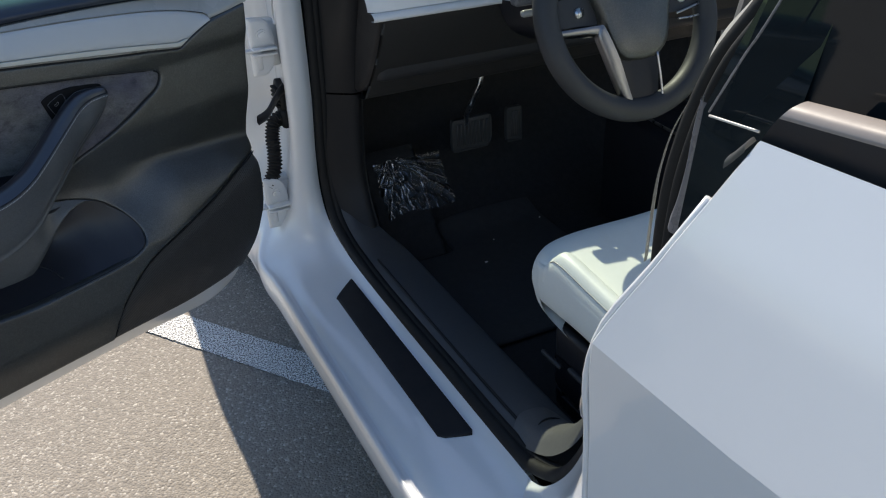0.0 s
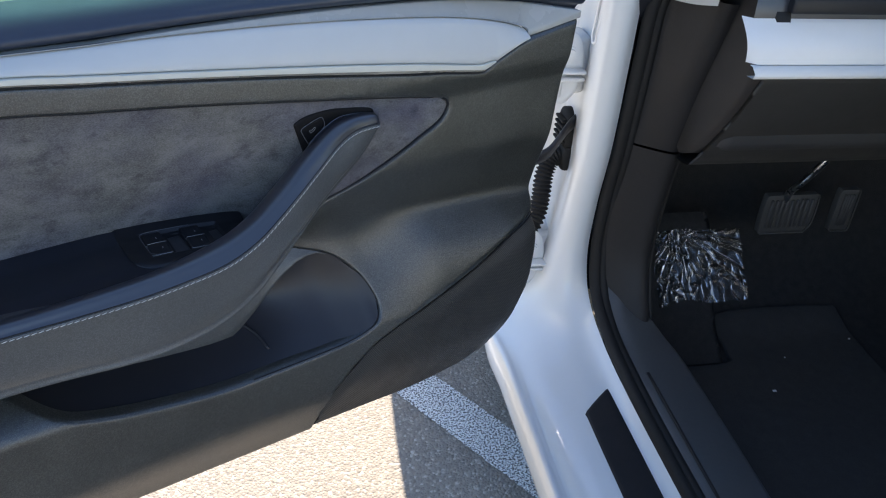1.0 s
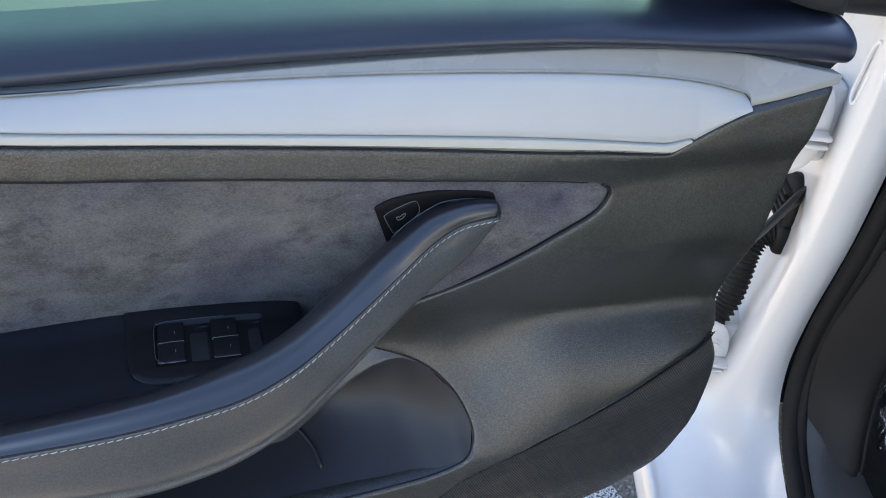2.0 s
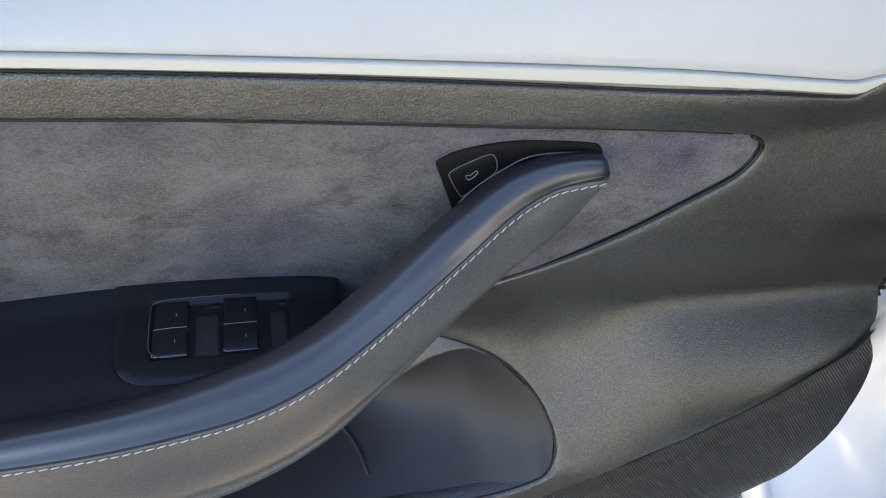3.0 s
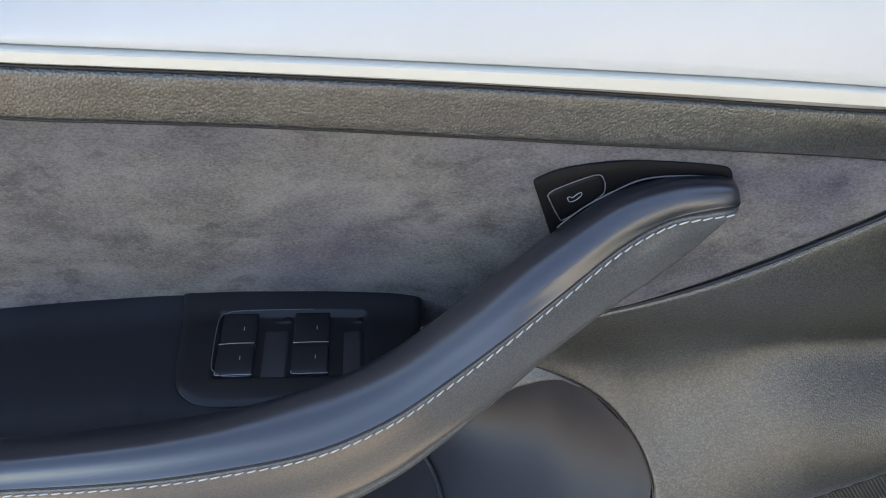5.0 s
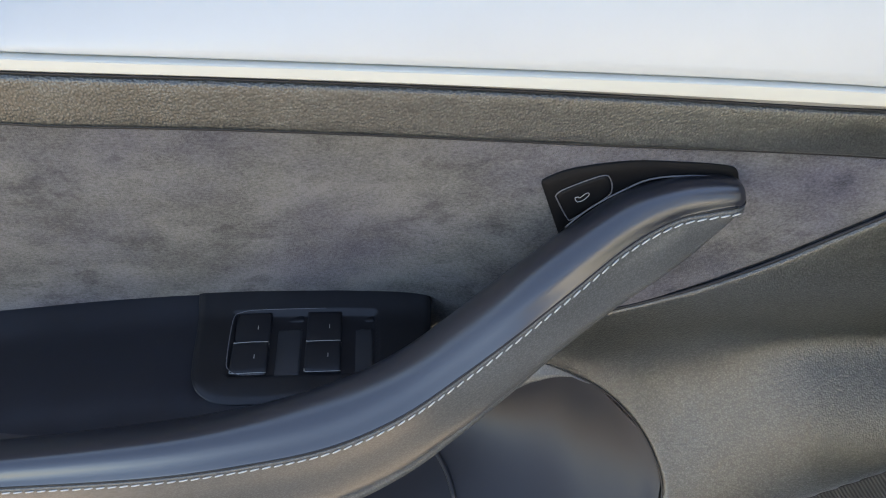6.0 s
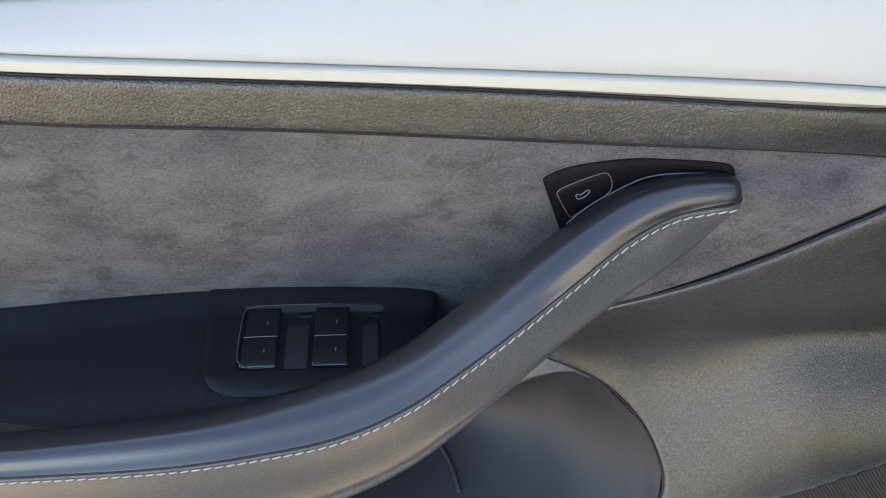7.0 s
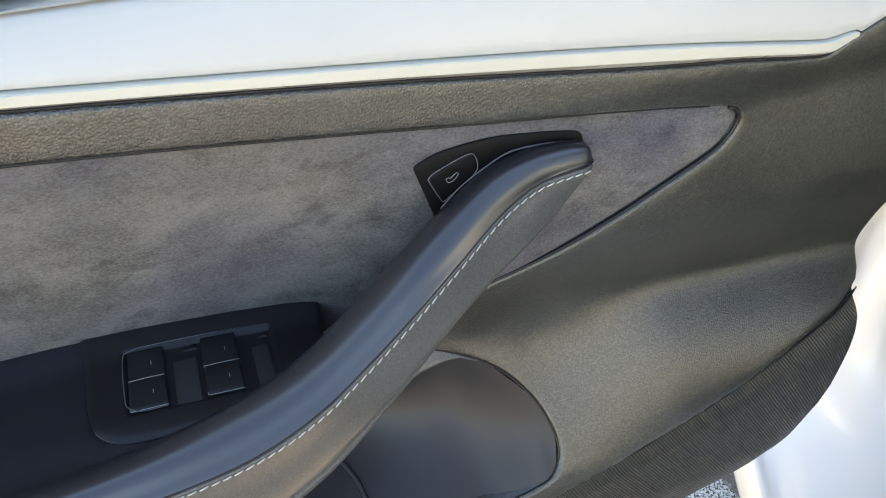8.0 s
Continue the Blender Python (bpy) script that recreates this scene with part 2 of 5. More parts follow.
# ---- building helpers ----
def part(name, bm, mat, parent=None, label="", smooth=True):
    me = bpy.data.meshes.new(name)
    bmesh.ops.recalc_face_normals(bm, faces=bm.faces)
    bm.to_mesh(me)
    bm.free()
    me.materials.append(mat)
    for p in me.polygons:
        p.use_smooth = smooth
    ob = new(name, me)
    if parent:
        deep = parent.parent is not None and parent.parent.parent is not None
        ob.parent = parent.parent if deep else parent
    if label:
        tagged(ob, label)
    return ob


def sharp(ob, degrees=35):
    me = ob.data
    me.set_sharp_from_angle(angle=radians(degrees))
    return ob


def spline(pts, n=8):
    """Catmull-Rom through the points, n steps a span."""
    p = np.array(pts, float)
    q = np.vstack((2 * p[0] - p[1], p, 2 * p[-1] - p[-2]))
    out = []
    for i in range(1, len(q) - 2):
        a, b, c, d = q[i - 1:i + 3]
        for k in range(n):
            t = k / n
            out.append(0.5 * (2 * b + (c - a) * t + (2 * a - 5 * b + 4 * c - d) * t * t + (3 * b - a - 3 * c + d) * t ** 3))
    return out + [p[-1]]


def curve_z(pts):
    xs, zs = zip(*[(p[0], p[1]) for p in spline(pts, 12)])
    return lambda u: np.interp(u, xs, zs)


def step(x):
    x = np.clip(x, 0, 1)
    return x * x * (3 - 2 * x)


def region(outline, f, grid=0.006, skirt=0.01, roll=0.0025, flat=False, width=0.002):
    """A moulded panel: the outline (a, b) filled with a net that follows the height f(a, b), its rim rolled down and
    turned back by skirt. Height is y of (a, y, b); with flat, z of (a, b, z)."""
    poly = [np.array(outline[0][:2], float)]
    for p in outline[1:]:
        if np.hypot(*(np.array(p[:2]) - poly[-1])) > 0.0012:
            poly.append(np.array(p[:2], float))
    if np.hypot(*(poly[0] - poly[-1])) < 0.0012:
        poly.pop()
    fine = []
    for a, b in zip(poly, poly[1:] + poly[:1]):
        k = max(1, int(np.hypot(*(b - a)) / (grid * 0.6)))
        fine += [a + (b - a) * i / k for i in range(k)]
    P = np.array(fine)
    Q = np.roll(P, -1, 0)
    if np.sum(P[:, 0] * Q[:, 1] - Q[:, 0] * P[:, 1]) < 0:
        P = P[::-1].copy()
        Q = np.roll(P, -1, 0)
    lo, hi = P.min(0), P.max(0)

    def inside(pts):
        c = np.zeros(len(pts), bool)
        for a, b in zip(P, Q):
            if a[1] != b[1]:
                hit = ((a[1] > pts[:, 1]) != (b[1] > pts[:, 1]))
                c ^= hit & (pts[:, 0] < (b[0] - a[0]) * (pts[:, 1] - a[1]) / (b[1] - a[1]) + a[0])
        return c

    def far(pts):
        d = np.full(len(pts), 9.0)
        for a, b in zip(P, Q):
            e = b - a
            t = np.clip(((pts - a) @ e) / (e @ e), 0, 1)
            d = np.minimum(d, np.hypot(*(pts - a - t[:, None] * e).T))
        return d

    g = np.array([(x, y) for j, y in enumerate(np.arange(lo[1], hi[1], grid * 0.87))
                  for x in np.arange(lo[0] + (j % 2) * grid / 2, hi[0], grid)])
    g = g[inside(g)] if len(g) else g.reshape(0, 2)
    keep = [P]
    tangent = Q - np.roll(P, 1, 0)
    tangent /= np.hypot(*tangent.T)[:, None] + 1e-12
    normal = np.stack((-tangent[:, 1], tangent[:, 0]), 1)
    last = 0
    for off in (0.35 * width, 0.8 * width, 1.4 * width, 2.3 * width):
        r = P + normal * off
        r = r[inside(r)]
        if len(r):
            keep.append(r[far(r) > off * 0.85])
        last = off
    if len(g):
        keep.append(g[far(g) > last + grid * 0.4])
    V = np.vstack(keep)
    n = len(P)
    vs, _, fs, *_ = geometry.delaunay_2d_cdt([Vector(v) for v in V], [(i, (i + 1) % n) for i in range(n)], [], 1, 1e-7)
    W = np.array([(v.x, v.y) for v in vs])
    h = f(W[:, 0], W[:, 1]) - roll * np.exp(-(far(W) / width) ** 2)
    bm = bmesh.new()
    put = (lambda a, b, y: (a, b, y)) if flat else (lambda a, b, y: (a, y, b))
    bv = [bm.verts.new(put(a, b, y)) for (a, b), y in zip(W, h)]
    for t in fs:
        bm.faces.new([bv[i] for i in t])
    if skirt:
        rim = [e for e in bm.edges if len(e.link_faces) == 1]
        ex = bmesh.ops.extrude_edge_only(bm, edges=rim)["geom"]
        down = Vector(put(0, 0, -skirt))
        for v in ex:
            if isinstance(v, bmesh.types.BMVert):
                v.co += down
    return bm


def loft(sections, closed=False, caps=False):
    """A skin over a row of sections with the same number of points."""
    bm = bmesh.new()
    rows = [[bm.verts.new(p) for p in s] for s in sections]
    for a, b in zip(rows, rows[1:]):
        m = len(a)
        for i in range(m if closed else m - 1):
            j = (i + 1) % m
            bm.faces.new((a[i], a[j], b[j], b[i]))
    if caps:
        bm.faces.new(rows[0])
        bm.faces.new(rows[-1][::-1])
    return bm


def smooth_loft(stations, along=6, across=4, closed=False, caps=False):
    """Stations of equal length, smoothed both ways."""
    st = [spline(s, across) if across > 1 else [np.array(p) for p in s] for s in stations]
    cols = [spline([s[i] for s in st], along) for i in range(len(st[0]))]
    return loft([[c[k] for c in cols] for k in range(len(cols[0]))], closed, caps)


def tube(pts, r, sides=10, n=6, radii=None):
    """A round rod along a smooth line."""
    line = [Vector(p) for p in (spline(pts, n) if n > 1 else pts)]
    secs = []
    side = None
    for i, p in enumerate(line):
        way = (line[min(i + 1, len(line) - 1)] - line[max(i - 1, 0)]).normalized()
        if side is None:
            side = way.orthogonal().normalized()
        side = (side - way * side.dot(way)).normalized()
        up = way.cross(side)
        rr = radii(i / (len(line) - 1)) * r if radii else r
        secs.append([p + (side * math.cos(a) + up * math.sin(a)) * rr for a in (2 * math.pi * k / sides for k in range(sides))])
    return loft(secs, True, True)


def block(lo, hi, bevel=0.003, segments=2):
    """A box between two corners with rounded edges."""
    bm = bmesh.new()
    bmesh.ops.create_cube(bm, size=1)
    lo, hi = Vector(lo), Vector(hi)
    for v in bm.verts:
        v.co = Vector([lo[i] + (v.co[i] + 0.5) * (hi[i] - lo[i]) for i in range(3)])
    if bevel:
        bmesh.ops.bevel(bm, geom=bm.edges[:], offset=bevel, segments=segments, affect="EDGES", profile=0.5)
    return bm


def join(a, b):
    """Adds bmesh b to bmesh a."""
    me = bpy.data.meshes.new("tmp")
    b.to_mesh(me)
    b.free()
    a.from_mesh(me)
    bpy.data.meshes.remove(me)
    return a


def ring(R, r, n=64, m=12):
    secs = []
    for i in range(n):
        a = 2 * math.pi * i / n
        secs.append([((R + r * math.cos(b)) * math.cos(a), (R + r * math.cos(b)) * math.sin(a), r * math.sin(b))
                     for b in (2 * math.pi * k / m for k in range(m))])
    return loft(secs + [secs[0]], True)


# ---- ground ----
bm = bmesh.new()
edge = [-3000, -40, -4, 4, 40, 3000]
gv = [[bm.verts.new((x, y, 0)) for x in edge] for y in edge]
for j in range(5):
    for i in range(5):
        bm.faces.new((gv[j][i], gv[j][i + 1], gv[j + 1][i + 1], gv[j + 1][i]))
tagged(part("ground", bm, ASPHALT), "grey sun-lit asphalt of a parking lot", "ground", kind="structure")

# the painted bay line, worn, running obliquely under the car
a, b = Vector((-0.75, 1.183, 0)), Vector((0.74, -0.903, 0))
way = (b - a).normalized()
side = Vector((-way.y, way.x, 0)) * 0.056
bm = bmesh.new()
rnd = random.Random(4)
rows = []
for i in range(401):
    p = a.lerp(b, i / 400)
    rows.append([p + side * (1 + rnd.uniform(-0.03, 0.03)) + Vector((0, 0, 0.004)), p + Vector((0, 0, 0.005)), p - side * (1 + rnd.uniform(-0.03, 0.03)) + Vector((0, 0, 0.004))])
tagged(part("parking_line", loft(rows), LINE), "worn white painted parking line on the asphalt", "road marking", kind="structure")

# ---- the car ----
car = tagged(new("car"), "white electric sedan with its driver door wide open on asphalt", "car")

# painted body side: sill, front corner of the opening, hinge pillar
sill = lambda y, dz=0.0: [(0.020, y, 0.402 + dz), (0.0, y, 0.388 + dz), (-0.055, y, 0.378 + dz), (-0.104, y, 0.366 + dz), (-0.122, y, 0.354 + dz), (-0.130, y, 0.353 + dz),
                          (-0.144, y, 0.349), (-0.142, y, 0.28), (-0.10, y, 0.22)]
post = lambda z, y, dx=0.0: [(0.018 + dx, y, z), (0.0 + dx, y - 0.012, z), (-0.02 + dx, y - 0.008, z), (-0.033 + dx, y + 0.008, z),
                             (-0.030 + dx, y + 0.04, z), (-0.014 + dx, y + 0.10, z), (-0.012 + dx, y + 0.16, z), (-0.012 + dx, y + 0.22, z), (-0.12 + dx, y + 0.26, z)]
stations = [sill(-1.5), sill(-0.85), sill(-0.5), sill(-0.2), sill(-0.02, 0.003),
            [(0.020, 0.10, 0.418), (0.0, 0.10, 0.402), (-0.04, 0.10, 0.392), (-0.090, 0.11, 0.377), (-0.118, 0.12, 0.362), (-0.130, 0.125, 0.358), (-0.146, 0.13, 0.351), (-0.143, 0.13, 0.28), (-0.10, 0.13, 0.22)],
            [(0.019, 0.185, 0.452), (0.0, 0.178, 0.440), (-0.03, 0.180, 0.428), (-0.070, 0.205, 0.405), (-0.110, 0.23, 0.378), (-0.130, 0.245, 0.366), (-0.148, 0.26, 0.354), (-0.146, 0.27, 0.29), (-0.12, 0.28, 0.22)],
            [(0.018, 0.222, 0.520), (0.0, 0.211, 0.515), (-0.022, 0.213, 0.508), (-0.045, 0.235, 0.49), (-0.056, 0.275, 0.465), (-0.065, 0.32, 0.445), (-0.085, 0.36, 0.43), (-0.12, 0.41, 0.40), (-0.15, 0.46, 0.36)],
            post(0.62, 0.222), post(0.75, 0.203), post(0.90, 0.194, -0.002), post(0.99, 0.188, -0.004), post(1.012, 0.187, -0.004)]
body = part("body_side", smooth_loft(stations, 7, 4), PAINT, car, "glossy white painted sill and hinge pillar")

# pressed pad and stiffening bead on the pillar
part("pillar_bead", tube([(-0.034, 0.205, 0.985), (-0.036, 0.216, 0.990), (-0.036, 0.226, 0.980), (-0.0355, 0.232, 0.955), (-0.034, 0.240, 0.925), (-0.034, 0.234, 0.914), (-0.034, 0.224, 0.920), (-0.035, 0.216, 0.950), (-0.034, 0.205, 0.985)], 0.0026, 8), PAINT, body)

# unseen block added inside the pillar to stop stray sun
part("pillar_sun_block", block((0.0, 0.275, 0.40), (0.118, 0.33, 0.985), 0.004), BLACK, body)

# hinges: two pressed leaves with rounded corners and turned lips, a bolt on the upper one, pin and strap to the door
def leaf(outline, y, lip_z):
    """A steel leaf facing the opening, with a flange along lip_z."""
    bm = region(outline, lambda x, z: -y + 0.0 * x, 0.008, 0.010, 0.004, width=0.004)
    for v in bm.verts:
        v.co.y = -v.co.y
    x0, x1 = min(p[0] for p in outline), max(p[0] for p in outline)
    return join(bm, block((x0, y - 0.016, lip_z - 0.003), (x1 + 0.001, y + 0.012, lip_z + 0.003), 0.0028, 3))


def hinge(z, dx):
    up = [tuple(p) for p in spline([(-0.085 + dx, z + 0.004), (-0.037 + dx, z + 0.004), (-0.032 + dx, z + 0.012), (-0.034 + dx, z + 0.030), (-0.041 + dx, z + 0.052), (-0.054 + dx, z + 0.064), (-0.085 + dx, z + 0.068)], 4)]
    low = [tuple(p) for p in spline([(-0.085 + dx, z - 0.012), (-0.036 + dx, z - 0.013), (-0.032 + dx, z - 0.020), (-0.036 + dx, z - 0.036), (-0.047 + dx, z - 0.052), (-0.060 + dx, z - 0.060), (-0.085 + dx, z - 0.060)], 4)]
    h = part("hinge", leaf(up, 0.262, z + 0.002), PAINT, car, "white painted steel door hinge")
    part("lower_leaf", leaf(low, 0.266, z - 0.011), PAINT, h)
    part("bolt", tube([(-0.058 + dx, 0.266, z + 0.030), (-0.058 + dx, 0.254, z + 0.030)], 0.0085, 12, 1), PAINT, h, smooth=False)
    part("washer", tube([(-0.058 + dx, 0.264, z + 0.030), (-0.058 + dx, 0.259, z + 0.030)], 0.0125, 20, 1), PAINT, h, smooth=False)
    part("pin", tube([(-0.068 + dx, 0.272, z - 0.045), (-0.068 + dx, 0.272, z + 0.05)], 0.008, 12, 1), PAINT, h)
    part("strap", block((-0.13 + dx, 0.268, z - 0.009), (-0.06 + dx, 0.290, z - 0.002), 0.002), PAINT, h)
    part("backing", block((-0.075 + dx, 0.285, z - 0.050), (-0.012, 0.345, z + 0.052), 0.012, 3), PAINT, h)
hinge(0.856, 0.0)
hinge(0.482, -0.018)

# check strap behind its rubber cover, and the wiring in a corrugated boot
cover = part("check_strap_cover", tube([(-0.008, 0.335, 0.72), (-0.024, 0.335, 0.72)], 1.0, 24, 1), RUBBER, car, "oval black rubber grommet")
for v in cover.data.vertices:
    v.co.y, v.co.z = 0.335 + (v.co.y - 0.335) * 0.030, 0.72 + (v.co.z - 0.72) * 0.044
for k in range(5):
    part("grommet_rib", block((-0.034, 0.314, 0.70 + 0.01 * k), (-0.020, 0.356, 0.705 + 0.01 * k), 0.002), RUBBER, cover)
strap = part("check_strap", smooth_loft([[(x, y - 0.008, z - 0.002), (x, y - 0.010, z + h), (x, y, z + h + 0.002), (x, y + 0.008, z)] for x, y, z, h in ((-0.030, 0.325, 0.738, 0.020), (-0.055, 0.300, 0.735, 0.018), (-0.078, 0.278, 0.722, 0.016), (-0.10, 0.262, 0.704, 0.016), (-0.125, 0.255, 0.695, 0.016))], 4, 3, True), BLACK, car, "black check strap arm")
ribs = tube([(-0.038, 0.33, 0.672), (-0.068, 0.325, 0.668), (-0.082, 0.315, 0.64), (-0.086, 0.305, 0.60), (-0.094, 0.295, 0.56), (-0.12, 0.275, 0.525)], 0.016, 14, 26,
            radii=lambda t: 1.0 + 0.16 * math.sin(t * 2 * math.pi * 26))
boot = part("wiring_boot", ribs, RUBBER, car, "black corrugated rubber wiring boot")
part("boot_plug", block((-0.055, 0.305, 0.648), (-0.030, 0.35, 0.695), 0.008), RUBBER, boot)

strap.location.x = 0.028
boot.location.x = 0.028

# sill plate: black insert with slanted ends
f_sill = lambda x, y: 0.3805 + 0.18 * (x + 0.055) * (x > -0.055) + 0.0027
plate = spline([(-0.053, -0.05), (-0.050, -0.038), (-0.004, 0.0), (0.0, -0.004)], 3)
plate += [np.array(p) for p in [(0.0, -0.555), (-0.004, -0.562), (-0.044, -0.540), (-0.053, -0.528)]]
part("sill_plate", region([tuple(p) for p in plate], f_sill, 0.02, 0.004, 0.0015, True), SILL, car, "matt black sill plate with slanted ends")

# rubber seal round the opening
seal_line = [(0.030, -0.985, 1.10), (0.030, -0.935, 0.92), (0.030, -0.86, 0.66), (0.030, -0.79, 0.49), (0.031, -0.70, 0.418), (0.031, -0.60, 0.404), (0.031, -0.4, 0.404), (0.031, -0.15, 0.404), (0.031, 0.0, 0.412),
             (0.031, 0.10, 0.426), (0.031, 0.18, 0.462), (0.031, 0.214, 0.53), (0.030, 0.216, 0.62), (0.030, 0.198, 0.75), (0.030, 0.188, 0.90), (0.032, 0.18, 1.0), (0.05, 0.15, 1.10), (0.09, 0.05, 1.22)]
seal = part("door_seal", tube(seal_line, 0.0115, 12, 6), RUBBER, car, "black rubber door seal")
part("seal_lip", tube([(x + 0.012, y + (0.006 if z < 0.46 else -0.006), z + 0.004) for x, y, z in seal_line], 0.008, 8, 6), RUBBER, seal)

# black sill cover inside the seal, stepping down to the carpet
cover_sec = lambda y, z, w=0.0: [(0.040, y, z + 0.002), (0.062, y, z + 0.012), (0.095 + 0.5 * w, y, z + 0.012), (0.140 + w, y, z + 0.004), (0.156 + w, y, z - 0.008), (0.163 + w, y, z - 0.05), (0.168 + w, y, z - 0.13)]
sc = part("sill_cover", smooth_loft([cover_sec(-0.92, 0.45), cover_sec(-0.74, 0.408), cover_sec(-0.66, 0.402), cover_sec(-0.4, 0.400), cover_sec(0.0, 0.408), cover_sec(0.10, 0.425, -0.02), cover_sec(0.16, 0.455, -0.042), cover_sec(0.2, 0.50, -0.05)], 8, 4),
          INNER, car, "dark grey plastic inner sill cover")
part("sill_step", tube([(0.066, -0.62, 0.4145), (0.066, -0.3, 0.4130), (0.066, 0.0, 0.4205)], 0.003, 6), KICK, sc)

# foot of the centre pillar
foot = [[(0.040, y, z), (0.075, y + 0.03, z + 0.01), (0.125, y + 0.03, z + 0.002), (0.162, y + 0.005, z - 0.03)] for y, z in [(-0.615, 0.408), (-0.672, 0.424), (-0.735, 0.468), (-0.80, 0.565), (-0.87, 0.76), (-0.93, 1.02), (-0.97, 1.2)]]
pillar = part("centre_pillar_cover", smooth_loft(foot, 6, 4), PILLAR, car, "dark grey plastic centre pillar cover")
part("cover_seam", tube([(0.052, -0.655, 0.422), (0.085, -0.632, 0.431), (0.115, -0.632, 0.427), (0.148, -0.645, 0.402)], 0.0016, 6), RUBBER, pillar)

# white jamb of the centre pillar, hidden mostly by the rear door
jamb = [[(0.018, y, z), (0.0, y - 0.02, z), (-0.04, y - 0.06, z), (-0.085, y - 0.14, z)] for y, z in [(-0.70, 0.40), (-0.75, 0.43), (-0.81, 0.52), (-0.86, 0.66), (-0.90, 0.80)]]
part("centre_pillar_jamb", smooth_loft(jamb, 6, 4), PAINT, car)
part("door_striker", tube([(-0.01, -0.93, 0.755), (-0.045, -0.91, 0.755), (-0.045, -0.91, 0.715), (-0.01, -0.93, 0.715)], 0.005, 10, 5), STEEL, car, "bright steel door striker")

# hinge pillar trim inside the seal, with its joint
trim_sec = lambda z, a, b: [(0.040, a, z), (0.055, a - 0.012, z), (0.080, b + 0.012, z), (0.103, b, z), (0.118, b + 0.012, z), (0.125, b + 0.05, z), (0.13, b + 0.4, z)]
low = [trim_sec(z, a, b) for z, a, b in [(0.30, 0.10, 0.10), (0.42, 0.15, 0.11), (0.48, 0.185, 0.14), (0.55, 0.205, 0.165), (0.66, 0.20, 0.160), (0.757, 0.19, 0.146)]]
up = [trim_sec(z, a, b) for z, a, b in [(0.761, 0.19, 0.146), (0.86, 0.184, 0.12), (0.95, 0.178, 0.09), (1.02, 0.172, 0.07)]]
part("kick_panel", smooth_loft(low, 6, 4), KICK, car, "dark plastic kick panel")
part("hinge_pillar_trim", smooth_loft(up, 6, 4), KICK, car, "dark plastic pillar trim")
part("windscreen_pillar_trim", smooth_loft([[(0.035, 0.158, 1.005), (0.05, 0.10, 1.012), (0.062, 0.055, 1.022)], [(0.045, 0.15, 1.06), (0.058, 0.09, 1.067), (0.07, 0.05, 1.075)],
     [(0.09, 0.06, 1.18), (0.105, 0.0, 1.19), (0.12, -0.04, 1.2)]], 4, 4), GREIGE, car, "pale grey windscreen pillar trim")

# ---- dashboard ----
dash = part("dashboard", smooth_loft([[(x, -0.022, 0.952), (x, -0.012, 0.93), (x, 0.03, 0.86), (x, 0.075, 0.80), (x, 0.10, 0.768), (x, 0.13, 0.752), (x, 0.30, 0.74)] for x in (0.108, 0.115, 0.2, 0.4, 0.47, 0.60, 1.3)], 3, 4),
            DASH, car, "black soft lower dashboard")
part("dash_top", loft([[(x, 0.0, 1.018), (x, 0.004, 1.075), (x, 0.03, 1.09), (x, 0.5, 1.06)] for x in (0.085, 0.3, 0.8, 1.35)]), LEATHER, dash)
part("air_vent_slot", block((0.13, -0.012, 1.030), (1.3, 0.01, 1.052), 0.004), BLACK, dash)
# white fascia with a lip along its foot and a chamfered end
def fascia(y0, z0, y1, z1, slant):
    secs = []
    for x, g in ((0.082, 1.0), (0.094, 0.0), (0.5, 0.0), (1.3, 0.0)):
        secs.append([(x - slant * k / 6 * 0.008, y0 + (y1 - y0) * k / 6 - 0.010 * math.sin(math.pi * k / 6) + g * 0.012, z0 + (z1 - z0) * k / 6) for k in range(7)])
    return loft(secs)
part("fascia", fascia(-0.024, 0.968, 0.0, 1.022, 1), FASCIA, dash, "satin white dashboard fascia")
part("fascia_lip", loft([[(x, -0.020, 0.952), (x, -0.036, 0.953), (x, -0.038, 0.960), (x, -0.028, 0.967), (x, -0.02, 0.967)] for x in (0.084, 0.4, 1.3)]), FASCIA, dash)
end_poly = spline([(-0.014, 0.957), (0.025, 0.88), (0.075, 0.805), (0.12, 0.772), (0.17, 0.757)], 5) + [np.array(p) for p in [(0.32, 0.75), (0.32, 1.05), (0.03, 1.052), (0.0, 1.03), (-0.010, 1.0)]]
bm = region([tuple(p) for p in end_poly], lambda y, z: 0.012 - 0.10 * np.maximum(0.10 - y, 0), 0.012, 0.02, 0.006, width=0.006)
for v in bm.verts:
    y, q, z = v.co
    v.co = (0.112 - q, y, z)
part("dash_end", bm, KICK, dash)
# unseen block added behind the dash end to stop light leaking through
part("dash_light_block", block((0.118, 0.05, 0.80), (1.3, 0.34, 1.01), 0.02), PLASTIC, dash)
part("column_cover", smooth_loft([[(0.36, -0.02, 0.96), (0.38, -0.05, 0.90), (0.465, -0.06, 0.87), (0.55, -0.05, 0.90), (0.57, -0.02, 0.96)],
     [(0.40, -0.20, 0.965), (0.41, -0.20, 0.92), (0.465, -0.2, 0.905), (0.52, -0.20, 0.92), (0.53, -0.20, 0.965)]], 4, 4), BLACK, dash)
part("tray_edge", tube([(0.42, 0.105, 0.772), (0.50, 0.103, 0.774), (0.57, 0.102, 0.772)], 0.003, 8), CHROME, dash)

